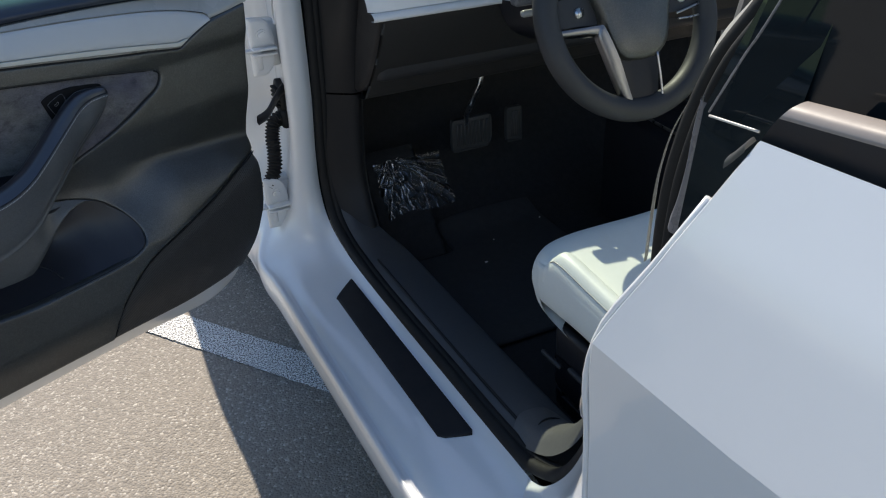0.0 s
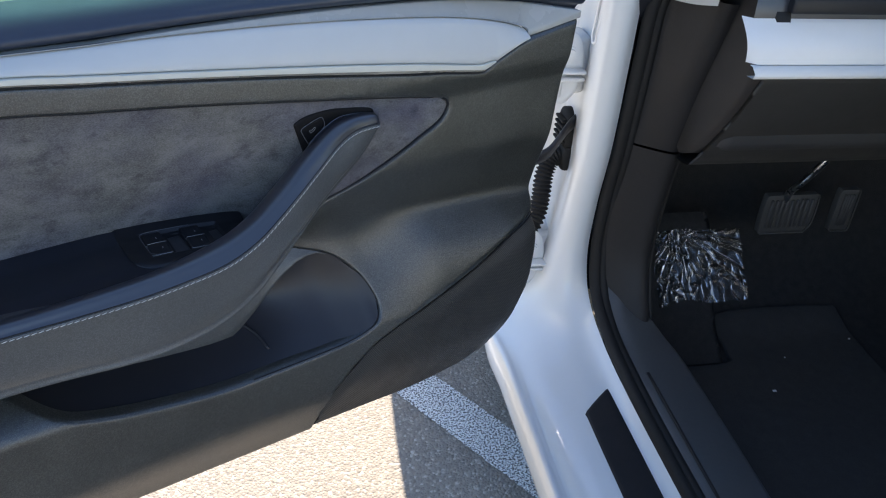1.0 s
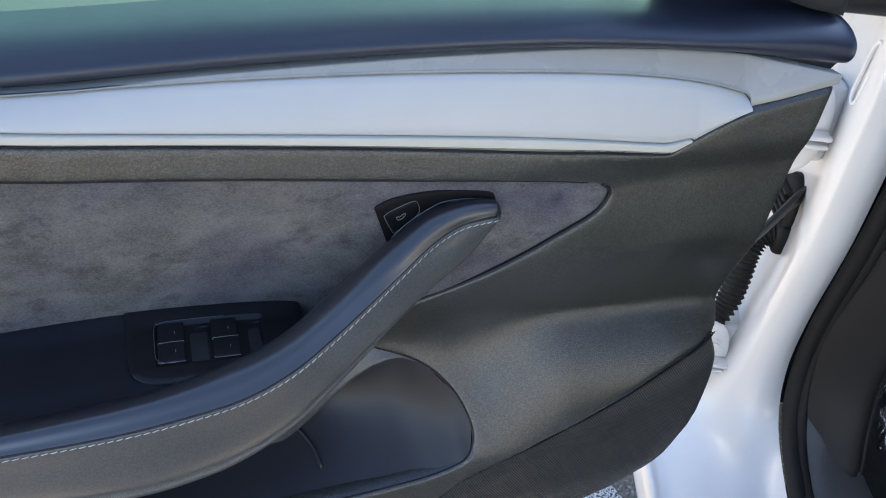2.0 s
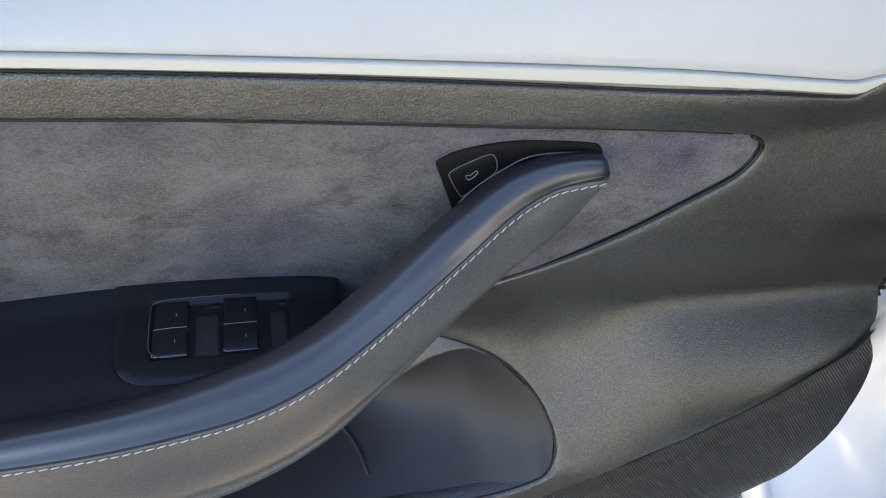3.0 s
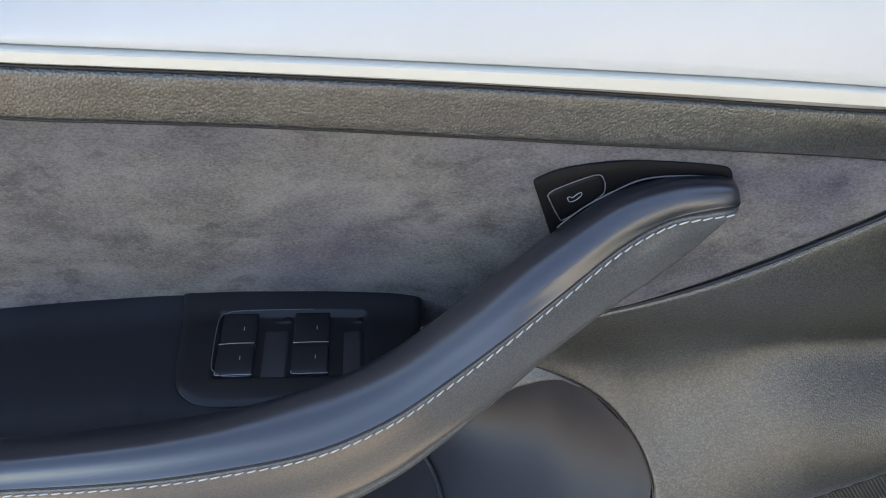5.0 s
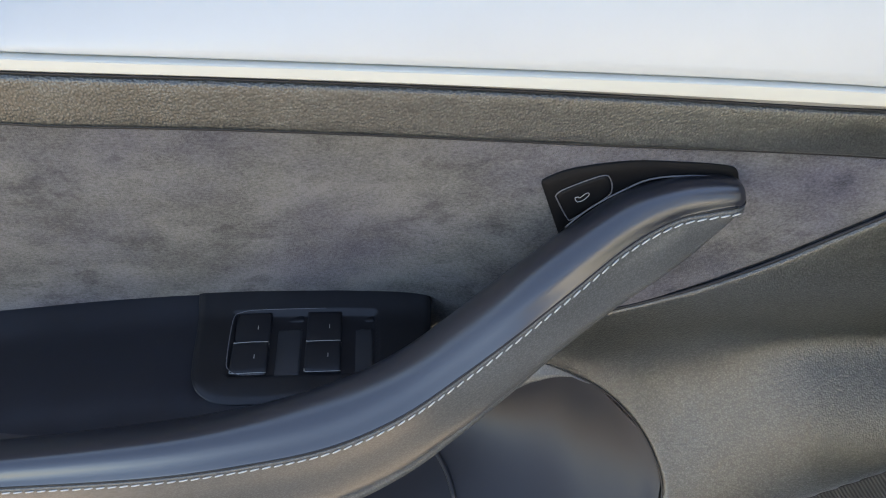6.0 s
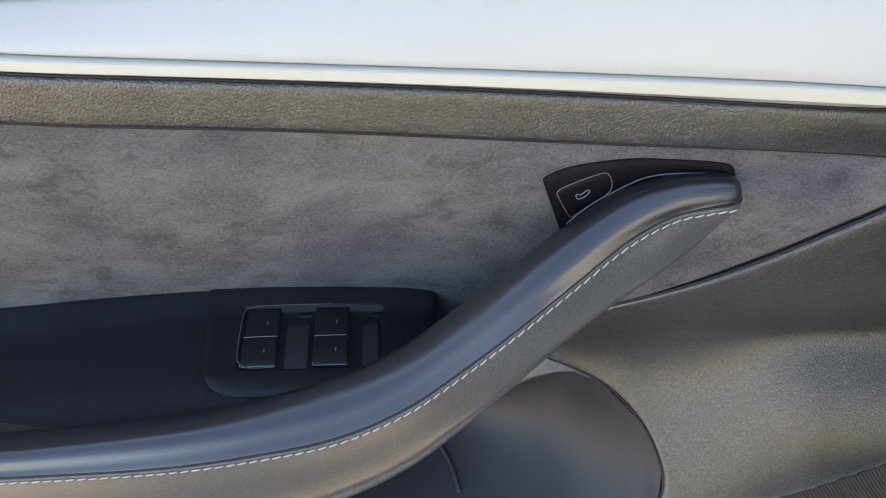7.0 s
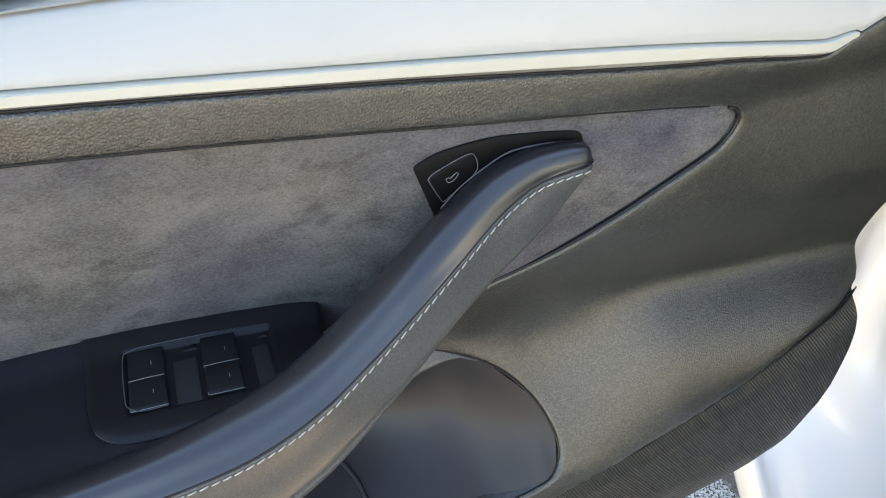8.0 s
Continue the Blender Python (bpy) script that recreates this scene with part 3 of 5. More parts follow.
# stalk beside the wheel
stalk = part("column_stalk", tube([(0.44, -0.13, 0.972), (0.405, -0.13, 0.977), (0.38, -0.128, 0.98)], 0.010, 12), BLACK, car, "dark column stalk with a satin end")
part("stalk_end", block((0.332, -0.142, 0.968), (0.384, -0.116, 0.992), 0.007), RIM, stalk)
part("stalk_lever", block((0.352, -0.136, 0.944), (0.40, -0.12, 0.958), 0.006), GREIGE, stalk)

# ---- steering wheel ----
WHEEL = pose(0.480, -0.291, 0.968, 66.9, 0, -1.6)
pad_out = [tuple(p) for p in spline([(0.0, -0.086), (0.036, -0.081), (0.060, -0.056), (0.074, 0.0), (0.086, 0.045), (0.06, 0.076), (0.0, 0.084), (-0.06, 0.076), (-0.086, 0.045), (-0.074, 0.0), (-0.060, -0.056), (-0.036, -0.081), (0.0, -0.086)], 4)][:-1]
pad = [[(x * r, y * r, z) for x, y in pad_out] for r, z in ((1.0, -0.01), (1.0, 0.016), (0.95, 0.026), (0.82, 0.032), (0.4, 0.036), (0.02, 0.037))]
wheel = part("steering_wheel", ring(0.174, 0.0225), WHEELSKIN, car, "black leather steering wheel with satin spokes")
wheel.matrix_basis = WHEEL
part("airbag_cover", loft(pad, True, True), VINYL, wheel)
part("emblem", loft([[(-0.0025, -0.01, 0.0352), (0.0025, -0.01, 0.0352)], [(-0.005, 0.018, 0.036), (0.005, 0.018, 0.036)], [(-0.011, 0.022, 0.036), (0.011, 0.022, 0.036)]]), CHROME, wheel)
for sgn in (-1, 1):
    sp = part("spoke", smooth_loft([[(sgn * 0.075, y, 0.006), (sgn * 0.12, y * 0.9, 0.008), (sgn * 0.172, y * 0.8, 0.0)] for y in (0.045, 0.02, -0.012)], 4, 4), WHEELSKIN, wheel)
    part("scroll_knob", tube([(sgn * 0.112, 0.012, 0.0), (sgn * 0.112, 0.012, 0.014)], 0.009, 16, 1), STEEL, sp)
    if sgn < 0:
        band = [((-0.160, -0.013, 0.006), (-0.158, -0.023, 0.004)), ((-0.115, -0.015, 0.018), (-0.115, -0.026, 0.014)), ((-0.085, -0.016, 0.026), (-0.090, -0.030, 0.020)), ((-0.076, -0.022, 0.030), (-0.088, -0.038, 0.021)),
                ((-0.056, -0.076, 0.028), (-0.074, -0.082, 0.018)), ((-0.042, -0.12, 0.020), (-0.058, -0.125, 0.012)), ((-0.030, -0.160, 0.013), (-0.040, -0.162, 0.009)), ((-0.024, -0.170, 0.010), (-0.028, -0.176, 0.007))]
        part("spoke_band", smooth_loft([[a, tuple(0.5 * (p + q) + (0.002 if i == 2 else 0) for i, (p, q) in enumerate(zip(a, b))), b, (b[0], b[1] - 0.002, b[2] - 0.012)] for a, b in band], 4, 3), SATIN, sp)
    else:
        part("spoke_line", tube([(0.088, -0.016, 0.022), (0.12, -0.010, 0.016), (0.165, 0.0, 0.006)], 0.0022, 6), CHROME, sp)
        part("spoke_line", tube([(0.092, -0.026, 0.020), (0.12, -0.026, 0.014), (0.150, -0.024, 0.008)], 0.0022, 6), CHROME, sp)
low_spoke = part("lower_spoke", smooth_loft([[(-0.06, -0.055, 0.004), (-0.03, -0.055, 0.012), (0.0, -0.055, 0.014), (0.03, -0.055, 0.012), (0.06, -0.055, 0.004)],
     [(-0.04, -0.12, 0.004), (-0.02, -0.12, 0.009), (0, -0.12, 0.01), (0.02, -0.12, 0.009), (0.04, -0.12, 0.004)],
     [(-0.03, -0.166, 0.002), (-0.015, -0.17, 0.004), (0, -0.17, 0.004), (0.015, -0.17, 0.004), (0.03, -0.166, 0.002)]], 4, 4), BLACK, wheel)
part("spoke_trim", tube([(-0.026, -0.168, 0.011), (-0.018, -0.176, 0.009), (0.012, -0.178, 0.009), (0.030, -0.173, 0.010), (0.035, -0.162, 0.012), (0.033, -0.12, 0.019), (0.028, -0.078, 0.026)], 0.0024, 8), CHROME, low_spoke)

# ---- footwell ----
part("floor_carpet", smooth_loft([[(x, -1.2, 0.27), (x, -0.3, 0.27), (x, 0.15, 0.275), (x, 0.33, 0.33), (x, 0.46, 0.46), (x, 0.55, 0.75)] for x in (0.10, 0.3, 0.8, 1.4)], 3, 4), CARPET, car, "black carpet")
part("foot_rest", smooth_loft([[(x, 0.16, 0.285), (x, 0.24, 0.36), (x, 0.32, 0.49), (x, 0.36, 0.52)] for x in (0.17, 0.18, 0.31, 0.32)], 3, 4), CARPET, car)
def pedal(name, x0, x1, z0, z1, y, lean, count, cut):
    """A rubber pad with upright ribs on a bent arm."""
    out = spline([(x0 + 0.006, z0), (x0, z0 + 0.01), (x0, z1 - 0.008), (x0 + 0.008, z1)], 3) + spline([(x1 - 0.008, z1), (x1, z1 - 0.008), (x1, z0 + cut), (x1 - cut * 0.6, z0)], 3)
    face = lambda a, b: -(y + (b - z0) * lean)
    bm = region([tuple(p) for p in out], face, 0.012, 0.012, 0.003)
    for v in bm.verts:
        v.co.y = -v.co.y
    ped = part(name, bm, PEDAL, car, "ribbed black rubber pedal")
    part("pad_edge", tube([(p[0], y + (p[1] - z0) * lean - 0.0005, p[1]) for p in out + out[:1]], 0.0016, 6, 1), PEDAL, ped)
    for i in range(count):
        x = x0 + 0.014 + (x1 - x0 - 0.028) * i / (count - 1)
        part("rib", block((x - 0.0028, y - 0.0004 + lean * (z1 - z0) * 0.5 - 0.004, z0 + 0.014), (x + 0.0028, y + lean * (z1 - z0) * 0.5 + 0.004, z1 - 0.010), 0.002, 1), PEDAL, ped)
    return ped
brake = pedal("brake_pedal", 0.430, 0.548, 0.482, 0.570, 0.325, 0.02, 9, 0.022)
part("pedal_arm", tube([(0.478, 0.335, 0.545), (0.470, 0.32, 0.58), (0.462, 0.285, 0.62), (0.463, 0.26, 0.66), (0.474, 0.25, 0.70), (0.48, 0.26, 0.76)], 0.007, 8), STEEL, brake, "bright steel pedal arm")
pedal("accelerator_pedal", 0.612, 0.658, 0.468, 0.566, 0.345, 0.02, 4, 0.008)

# rubber mat, wavy, on the carpet
def mat_z(x, y):
    return 0.283 + 0.004 * np.sin(9 * x + 4 * y) + 0.012 * step((y - 0.05) / 0.25) + 0.03 * step((y - 0.2) / 0.1)
mat_out = spline([(0.178, -0.20), (0.182, -0.22), (0.22, -0.245), (0.4, -0.25), (0.60, -0.24), (0.64, -0.2), (0.65, 0.0), (0.64, 0.24), (0.60, 0.28), (0.36, 0.28), (0.345, 0.2), (0.33, 0.16), (0.19, 0.15), (0.176, 0.12), (0.178, -0.20)], 5)
tagged(part("floor_mat", region([tuple(p) for p in mat_out], mat_z, 0.02, 0.006, 0.003, True), MAT), "black floor mat lying in the driver footwell", "floor mat")

# clear film left on the foot rest, crumpled
def film(x0, x1, v0, v1, seed):
    secs = []
    for i in range(110):
        x = x0 + (x1 - x0) * i / 109
        row = []
        a = v0 + 0.06 * noise.noise(Vector((x * 14, 0, seed)))
        b = v1 + 0.02 * noise.noise(Vector((x * 18, 4, seed)))
        tight = 0.22 + 0.78 * math.exp(-((x - x0 - 0.02) / 0.07) ** 2)
        for k in range(60):
            v = a + (b - a) * k / 59
            y, z = 0.16 + 0.17 * v, 0.30 + 0.20 * v
            fan = math.atan2(v - 1.02, (x - x0 - 0.05) * 4.5)
            n1 = noise.noise(Vector((x * 20, v * 4 + seed, seed))) * 0.010
            n2 = (1 - abs(noise.noise(Vector((fan * 5.2, seed, 0.3))))) ** 12 * 0.012 * (0.4 + 0.6 * tight)
            n3 = (1 - abs(noise.noise(Vector((x * 46, v * 11, seed + 5))))) ** 7 * 0.007 * tight
            lift = 0.010 + n1 * (0.4 + 0.6 * tight) + n2 + n3
            row.append((x + n1 * 0.5, y - lift * 0.78, z + lift * 0.62))
        secs.append(row)
    return loft(secs)
tagged(part("plastic_film", film(0.19, 0.38, 0.42, 0.98, 2.0), FILM), "crumpled clear plastic film spread over the foot rest", "plastic film")
for n, (x, y, s) in enumerate(((0.387, 0.072, 0.004), (0.628, 0.195, 0.0025), (0.46, 0.16, 0.002))):
    scrap = block((-s, -s * 0.7, 0), (s, s * 0.7, 0.0012), 0.0005, 1)
    o = tagged(part("paper_scrap", scrap, MARK), "tiny white paper scrap on the floor mat", "litter", "scraps on the mat")
    o.matrix_basis = pose(x, y, float(mat_z(x, y)) + 0.001, 0, 0, 40 * n)

# ---- driver seat ----
def seat(name, label):
    xs = (0.190, 0.198, 0.235, 0.29, 0.36, 0.46, 0.56, 0.63, 0.685, 0.722, 0.730)
    secs = []
    for i, x in enumerate(xs):
        e = min(i, len(xs) - 1 - i)
        hi = (0.585, 0.612, 0.622, 0.622, 0.616, 0.612)[e]
        fr = (-0.452, -0.424, -0.398, -0.384, -0.374, -0.371)[e]
        secs.append([(x, -1.15, hi - 0.06), (x, -0.85, hi - 0.036), (x, -0.65, hi - 0.012), (x, -0.52, hi), (x, fr - 0.055, hi + 0.003), (x, fr - 0.015, hi - 0.010), (x, fr, hi - 0.036), (x, fr - 0.006, 0.55), (x, fr - 0.03, 0.522), (x, fr - 0.10, 0.512)])
    st = part(name, smooth_loft(secs, 4, 5), SEAT, car, label)
    # raised bolster along each side, its seam stitched on the outer shoulder
    for m in (0, 1):
        side, line = [], []
        for y, g in ((-0.464, 0.0), (-0.470, 0.45), (-0.482, 0.78), (-0.505, 1.0), (-0.60, 1.0), (-0.75, 1.0), (-1.15, 1.0)):
            z = 0.634 - 0.11 * max(0.0, -0.5 - y)
            sec = [(0.188, z - 0.055), (0.190, z - 0.022), (0.196, z - 0.004), (0.205, z + 0.007), (0.217, z + 0.011), (0.229, z + 0.006), (0.239, z - 0.007), (0.247, z - 0.022)]
            lo = z - 0.04
            side.append([((0.92 - x if m else x) if g else (0.92 - 0.216 if m else 0.216), y, lo + (zz - lo) * g) if g else (0.92 - 0.216 + (0.216 - x) * 0.2 if m else 0.216 + (x - 0.216) * 0.2, y, lo) for x, zz in sec])
            if g == 1.0 or g == 0.78:
                line.append((0.92 - 0.1965 if m else 0.1965, y, lo + (z - 0.002 - lo) * g))
        bolster_ob = part("side_bolster", smooth_loft(side, 5, 4), SEAT, st)
        part("seam", tube(line, 0.0013, 6), GREIGE, bolster_ob)
    for m in (0.189, 0.731):
        skirt = []
        for y, z1, dx in ((-1.15, 0.535, 0), (-0.8, 0.575, 0), (-0.6, 0.595, 0), (-0.50, 0.60, 0), (-0.462, 0.597, 0.0), (-0.440, 0.592, 0.006), (-0.424, 0.585, 0.018), (-0.412, 0.58, 0.034)):
            z0 = 0.512 if y < -0.7 else 0.53
            s = 1 if m < 0.4 else -1
            skirt.append([(m + (dx + 0.004) * s, y, z1 + 0.012), (m + dx * s, y, z1), (m + dx * s, y, z0 + 0.02), (m + (dx + 0.012) * s, y, z0), (m + (dx + 0.05) * s, y, z0 - 0.002)])
        part("side_skirt", smooth_loft(skirt, 5, 4), SEAT, st)
    part("seat_base", block((0.215, -1.1, 0.34), (0.70, -0.47, 0.507), 0.02), BLACK, st, "black plastic seat base")
    part("seat_valance", block((0.198, -1.1, 0.44), (0.222, -0.50, 0.508), 0.01), BLACK, st)
    part("seat_lever", block((0.190, -0.530, 0.425), (0.2, -0.470, 0.434), 0.004), PLASTIC, st)
    part("seat_control", block((0.188, -0.600, 0.440), (0.2, -0.555, 0.450), 0.004), PLASTIC, st)
    part("seat_control", block((0.186, -0.640, 0.446), (0.2, -0.628, 0.456), 0.003), STEEL, st)
    part("cable_loop", tube([(0.20, -0.655, 0.42), (0.184, -0.668, 0.424), (0.182, -0.684, 0.414), (0.195, -0.69, 0.402)], 0.0018, 6), STEEL, st)
    for x in (0.26, 0.64):
        part("seat_rail", block((x - 0.016, -1.1, 0.272), (x + 0.016, -0.45, 0.30), 0.005), BLACK, st)
    part("rail_bracket", block((0.245, -0.47, 0.285), (0.275, -0.445, 0.31), 0.004), BLACK, st)
    part("rail_bracket", block((0.225, -0.60, 0.40), (0.235, -0.585, 0.41), 0.002), STEEL, st)
    part("backrest", smooth_loft([[(0.24, -1.0, 0.66), (0.3, -0.95, 0.66), (0.46, -0.97, 0.66), (0.62, -0.95, 0.66), (0.68, -1.0, 0.66)], [(0.24, -1.1, 0.95), (0.3, -1.03, 0.95), (0.46, -1.06, 0.95), (0.62, -1.03, 0.95), (0.68, -1.1, 0.95)],
         [(0.27, -1.2, 1.2), (0.33, -1.15, 1.2), (0.46, -1.16, 1.2), (0.59, -1.15, 1.2), (0.65, -1.2, 1.2)]], 4, 4), SEAT, st)
    return st
seat("driver_seat", "white leatherette driver seat on a black base")
# unseen seat, added so its sunlit white is mirrored in the door vinyl
seat("passenger_seat", "white leatherette passenger seat on a black base").location.x = 0.66
# centre console beyond the seat
part("console", smooth_loft([[(0.78, y, 0.3), (0.775, y, 0.55), (0.80, y, 0.60), (0.90, y, 0.605), (1.0, y, 0.60), (1.02, y, 0.55), (1.02, y, 0.3)] for y in (-1.1, -0.5, 0.05, 0.12)], 2, 4), BLACK, car, "black centre console")
part("console_strip", tube([(0.80, -0.5, 0.606), (0.80, -0.1, 0.608), (0.82, 0.06, 0.612)], 0.004, 8), CHROME, car)

# ---- rear door ----
def rear_x(z):
    return np.interp(z, [0.36, 0.5, 0.7, 0.85, 0.90, 0.95, 1.05, 1.13], [-0.138, -0.148, -0.1535, -0.157, -0.1595, -0.1645, -0.134, -0.100])
edge_y = curve_z([(0.36, -1.00), (0.5, -1.03), (0.72, -1.047), (0.84, -1.046), (0.94, -1.047), (1.04, -1.087), (1.125, -1.118)])
zs = [0.36 + 0.765 * k / 40 for k in range(41)]
zs[30:32] = [0.950, 0.956]
def arch(y, yc, low, r=0.375):
    """Lower edge of the body over a wheel."""
    d = abs(y - yc)
    return max(low, 0.335 + math.sqrt(r * r - d * d)) if d < r else low
secs = []
for q in (0, 1, 2, 3, 5, 8, 10, 11, 12, 13, 14, 15, 16, 17, 18, 19, 20):
    back = q / 20 * 1.0
    secs.append([(float(rear_x(z)) + (0.014 if q == 0 else 0.003 if q == 1 else 0.0) - 0.01 * min(back, 0.3), float(edge_y(z)) - (0.0 if q < 1 else 0.003 if q == 1 else 0.008 if q == 2 else back), z + (arch(-1.03 - back, -1.9, 0.36) - 0.36) * max(0.0, 1 - (z - 0.36) / 0.45) + 0.08 * back * min(1.0, (z - 0.36) / 0.4)) for z in zs])
rdoor = sharp(part("rear_door", loft(secs), PAINT, car, "white painted closed rear door"), 11)
part("door_edge", loft([[(float(rear_x(z)) + 0.014, float(edge_y(z)), z), (float(rear_x(z)) + 0.06, float(edge_y(z)) + 0.01, z)] for z in zs]), PAINT, rdoor)
part("belt_strip", smooth_loft([[(-0.098, -1.132 - d, 1.148 + 0.08 * d), (-0.098, -1.134 - d, 1.151 + 0.08 * d), (-0.094, -1.137 - d, 1.156 + 0.08 * d), (-0.083, -1.138 - d, 1.158 + 0.08 * d), (-0.079, -1.138 - d, 1.153 + 0.08 * d)] for d in (0, 0.1, 0.3, 0.6)], 3, 4), STRIP, rdoor, "brownish satin window strip")
part("window_seal", smooth_loft([[(-0.092, -1.116 - d, 1.119 + 0.08 * d), (-0.096, -1.118 - d, 1.125 + 0.08 * d), (-0.098, -1.126 - d, 1.139 + 0.08 * d), (-0.098, -1.132 - d, 1.149 + 0.08 * d)] for d in (0, 0.1, 0.3, 0.6)], 3, 4), BLACK, rdoor)
part("window_pane", loft([[(-0.055, -1.04 - d, 1.10), (-0.05, -1.06 - d, 1.18), (-0.02, -1.12 - d, 1.42)] for d in (0, 0.3, 0.8)]), GLASS, rdoor, "dark tinted window glass")
part("pillar_panel", loft([[(-0.050, -1.013, 1.00), (-0.050, -1.024, 1.112), (-0.030, -1.062, 1.23), (0.0, -1.12, 1.42)], [(-0.066, -1.10, 1.00), (-0.062, -1.11, 1.10), (-0.043, -1.12, 1.23), (-0.01, -1.16, 1.42)]]), GLASS, rdoor, "gloss black centre pillar panel")
part("pane_edge", tube([(-0.0645, -1.0437, 1.1184), (-0.0645, -1.067, 1.164), (-0.0645, -1.0897, 1.2056), (-0.03, -1.14, 1.36)], 0.0009, 6), RIM, rdoor)
part("belt_line", tube([(-0.0665, -1.0467, 1.117), (-0.0685, -1.071, 1.1195), (-0.0705, -1.0955, 1.122)], 0.0011, 6), GREIGE, rdoor)
part("door_hem", tube([(float(rear_x(z)) + 0.004, float(edge_y(z)) + 0.001, z) for z in zs[2::3]], 0.0035, 8, 3), PAINT, rdoor)
part("pillar_seal", tube([(0.012, -0.918, 0.70), (0.010, -0.936, 0.82), (0.008, -0.938, 0.96), (0.008, -0.948, 1.04), (0.008, -0.975, 1.12), (0.008, -1.016, 1.182), (0.03, -1.08, 1.29)], 0.0095, 12), RUBBER, car, "black rubber seal of the centre pillar")
part("seal_rib", tube([(0.000, -0.940, 0.72), (-0.004, -0.957, 0.83), (-0.006, -0.960, 0.965), (-0.006, -0.970, 1.045), (-0.006, -0.996, 1.125), (-0.006, -1.037, 1.187), (0.016, -1.10, 1.295)], 0.0062, 10), RUBBER, car, "outer rib of the pillar seal")
part("pillar_edge", smooth_loft([[(0.023, y + 0.002, z + 0.002), (0.018, y - 0.002 - g * 0.3, z + g * 0.25), (0.012, y - 0.004 - g, z + g * 0.4)] for y, z, g in ((-0.905, 0.900, 0.001), (-0.908, 0.978, 0.001), (-0.913, 1.015, 0.0015), (-0.922, 1.048, 0.0015), (-0.936, 1.078, 0.002), (-0.949, 1.107, 0.003), (-0.956, 1.128, 0.009), (-0.968, 1.149, 0.015), (-0.991, 1.177, 0.016), (-1.03, 1.23, 0.016))], 5, 3), GREIGE, car, "pale grey edge of the centre pillar trim")
part("pillar_cloth", smooth_loft([[(-0.030, y0, z), (-0.040, 0.5 * (y0 + y1), z - 0.002), (-0.032, y1, z - 0.006)] for y0, y1, z in ((-1.004, -1.016, 1.115), (-0.999, -1.013, 1.085), (-0.997, -1.011, 1.055), (-0.991, -1.008, 1.025), (-0.983, -1.004, 0.998), (-0.983, -1.003, 0.992))], 4, 3), RIM, car, "dull brownish pillar trim")
part("corner_cap", smooth_loft([[(-0.1075, y - 0.001, z - 0.002), (-0.106, y, z + 0.003), (-0.100, y + 0.001, z + 0.006), (-0.095, y + 0.002, z + 0.002)] for y, z in ((-1.103, 1.109), (-1.108, 1.114), (-1.113, 1.120), (-1.118, 1.126))], 3, 3), PLASTIC, rdoor, "grey plastic cap on the door corner")

# ---- closing parts of the body: roof, far side, nose ----
W0, W1 = -0.155, 1.685
MID = (W0 + W1) / 2
roof_line = [(-0.30, 1.385), (-0.7, 1.428), (-1.2, 1.43), (-1.75, 1.375)]
part("roof_panel", smooth_loft([[(0.17, y, z - 0.035), (0.26, y, z), (MID, y, z + 0.022), (1.27, y, z), (1.36, y, z - 0.035)] for y, z in roof_line], 4, 4), TINTED, car, "dark tinted glass roof")
part("windscreen", smooth_loft([[(0.06, 0.40, 1.0), (0.35, 0.50, 1.0), (MID, 0.54, 1.0), (1.18, 0.50, 1.0), (1.47, 0.40, 1.0)], [(0.125, 0.03, 1.20), (0.4, 0.08, 1.215), (MID, 0.10, 1.22), (1.13, 0.08, 1.215), (1.405, 0.03, 1.20)],
     [(0.20, -0.30, 1.372), (0.45, -0.30, 1.395), (MID, -0.30, 1.402), (1.08, -0.30, 1.395), (1.33, -0.30, 1.372)]], 4, 4), CLEAR, car, "clear windscreen")
part("rear_window", smooth_loft([[(0.20, -1.75, 1.362), (MID, -1.75, 1.395), (1.33, -1.75, 1.362)], [(0.14, -2.1, 1.25), (MID, -2.12, 1.275), (1.39, -2.1, 1.25)], [(0.10, -2.42, 1.09), (MID, -2.46, 1.10), (1.43, -2.42, 1.09)]], 4, 4), TINTED, car)
rail = [(0.2, -0.33, 1.375), (0.19, -0.7, 1.40), (0.185, -1.2, 1.40), (0.15, -1.75, 1.33), (0.06, -2.2, 1.18), (-0.02, -2.5, 1.07)]
part("roof_rail", tube(rail, 0.030, 10), PAINT, car)
part("roof_rail", tube([(2 * MID - x, y, z) for x, y, z in rail], 0.030, 10), PAINT, car)
part("windscreen_pillar", tube([(0.023, 0.24, 0.985), (0.038, 0.18, 1.057), (0.103, -0.03, 1.207), (0.19, -0.33, 1.405)], 0.050, 12), BLACK, car)
part("windscreen_pillar", tube([(2 * MID - 0.035, 0.40, 0.98), (2 * MID - 0.115, 0.03, 1.2), (2 * MID - 0.2, -0.33, 1.39)], 0.04, 12), PAINT, car)
part("cowl_cover", block((-0.10, 0.21, 1.012), (0.12, 0.50, 1.10), 0.02), BLACK, car)


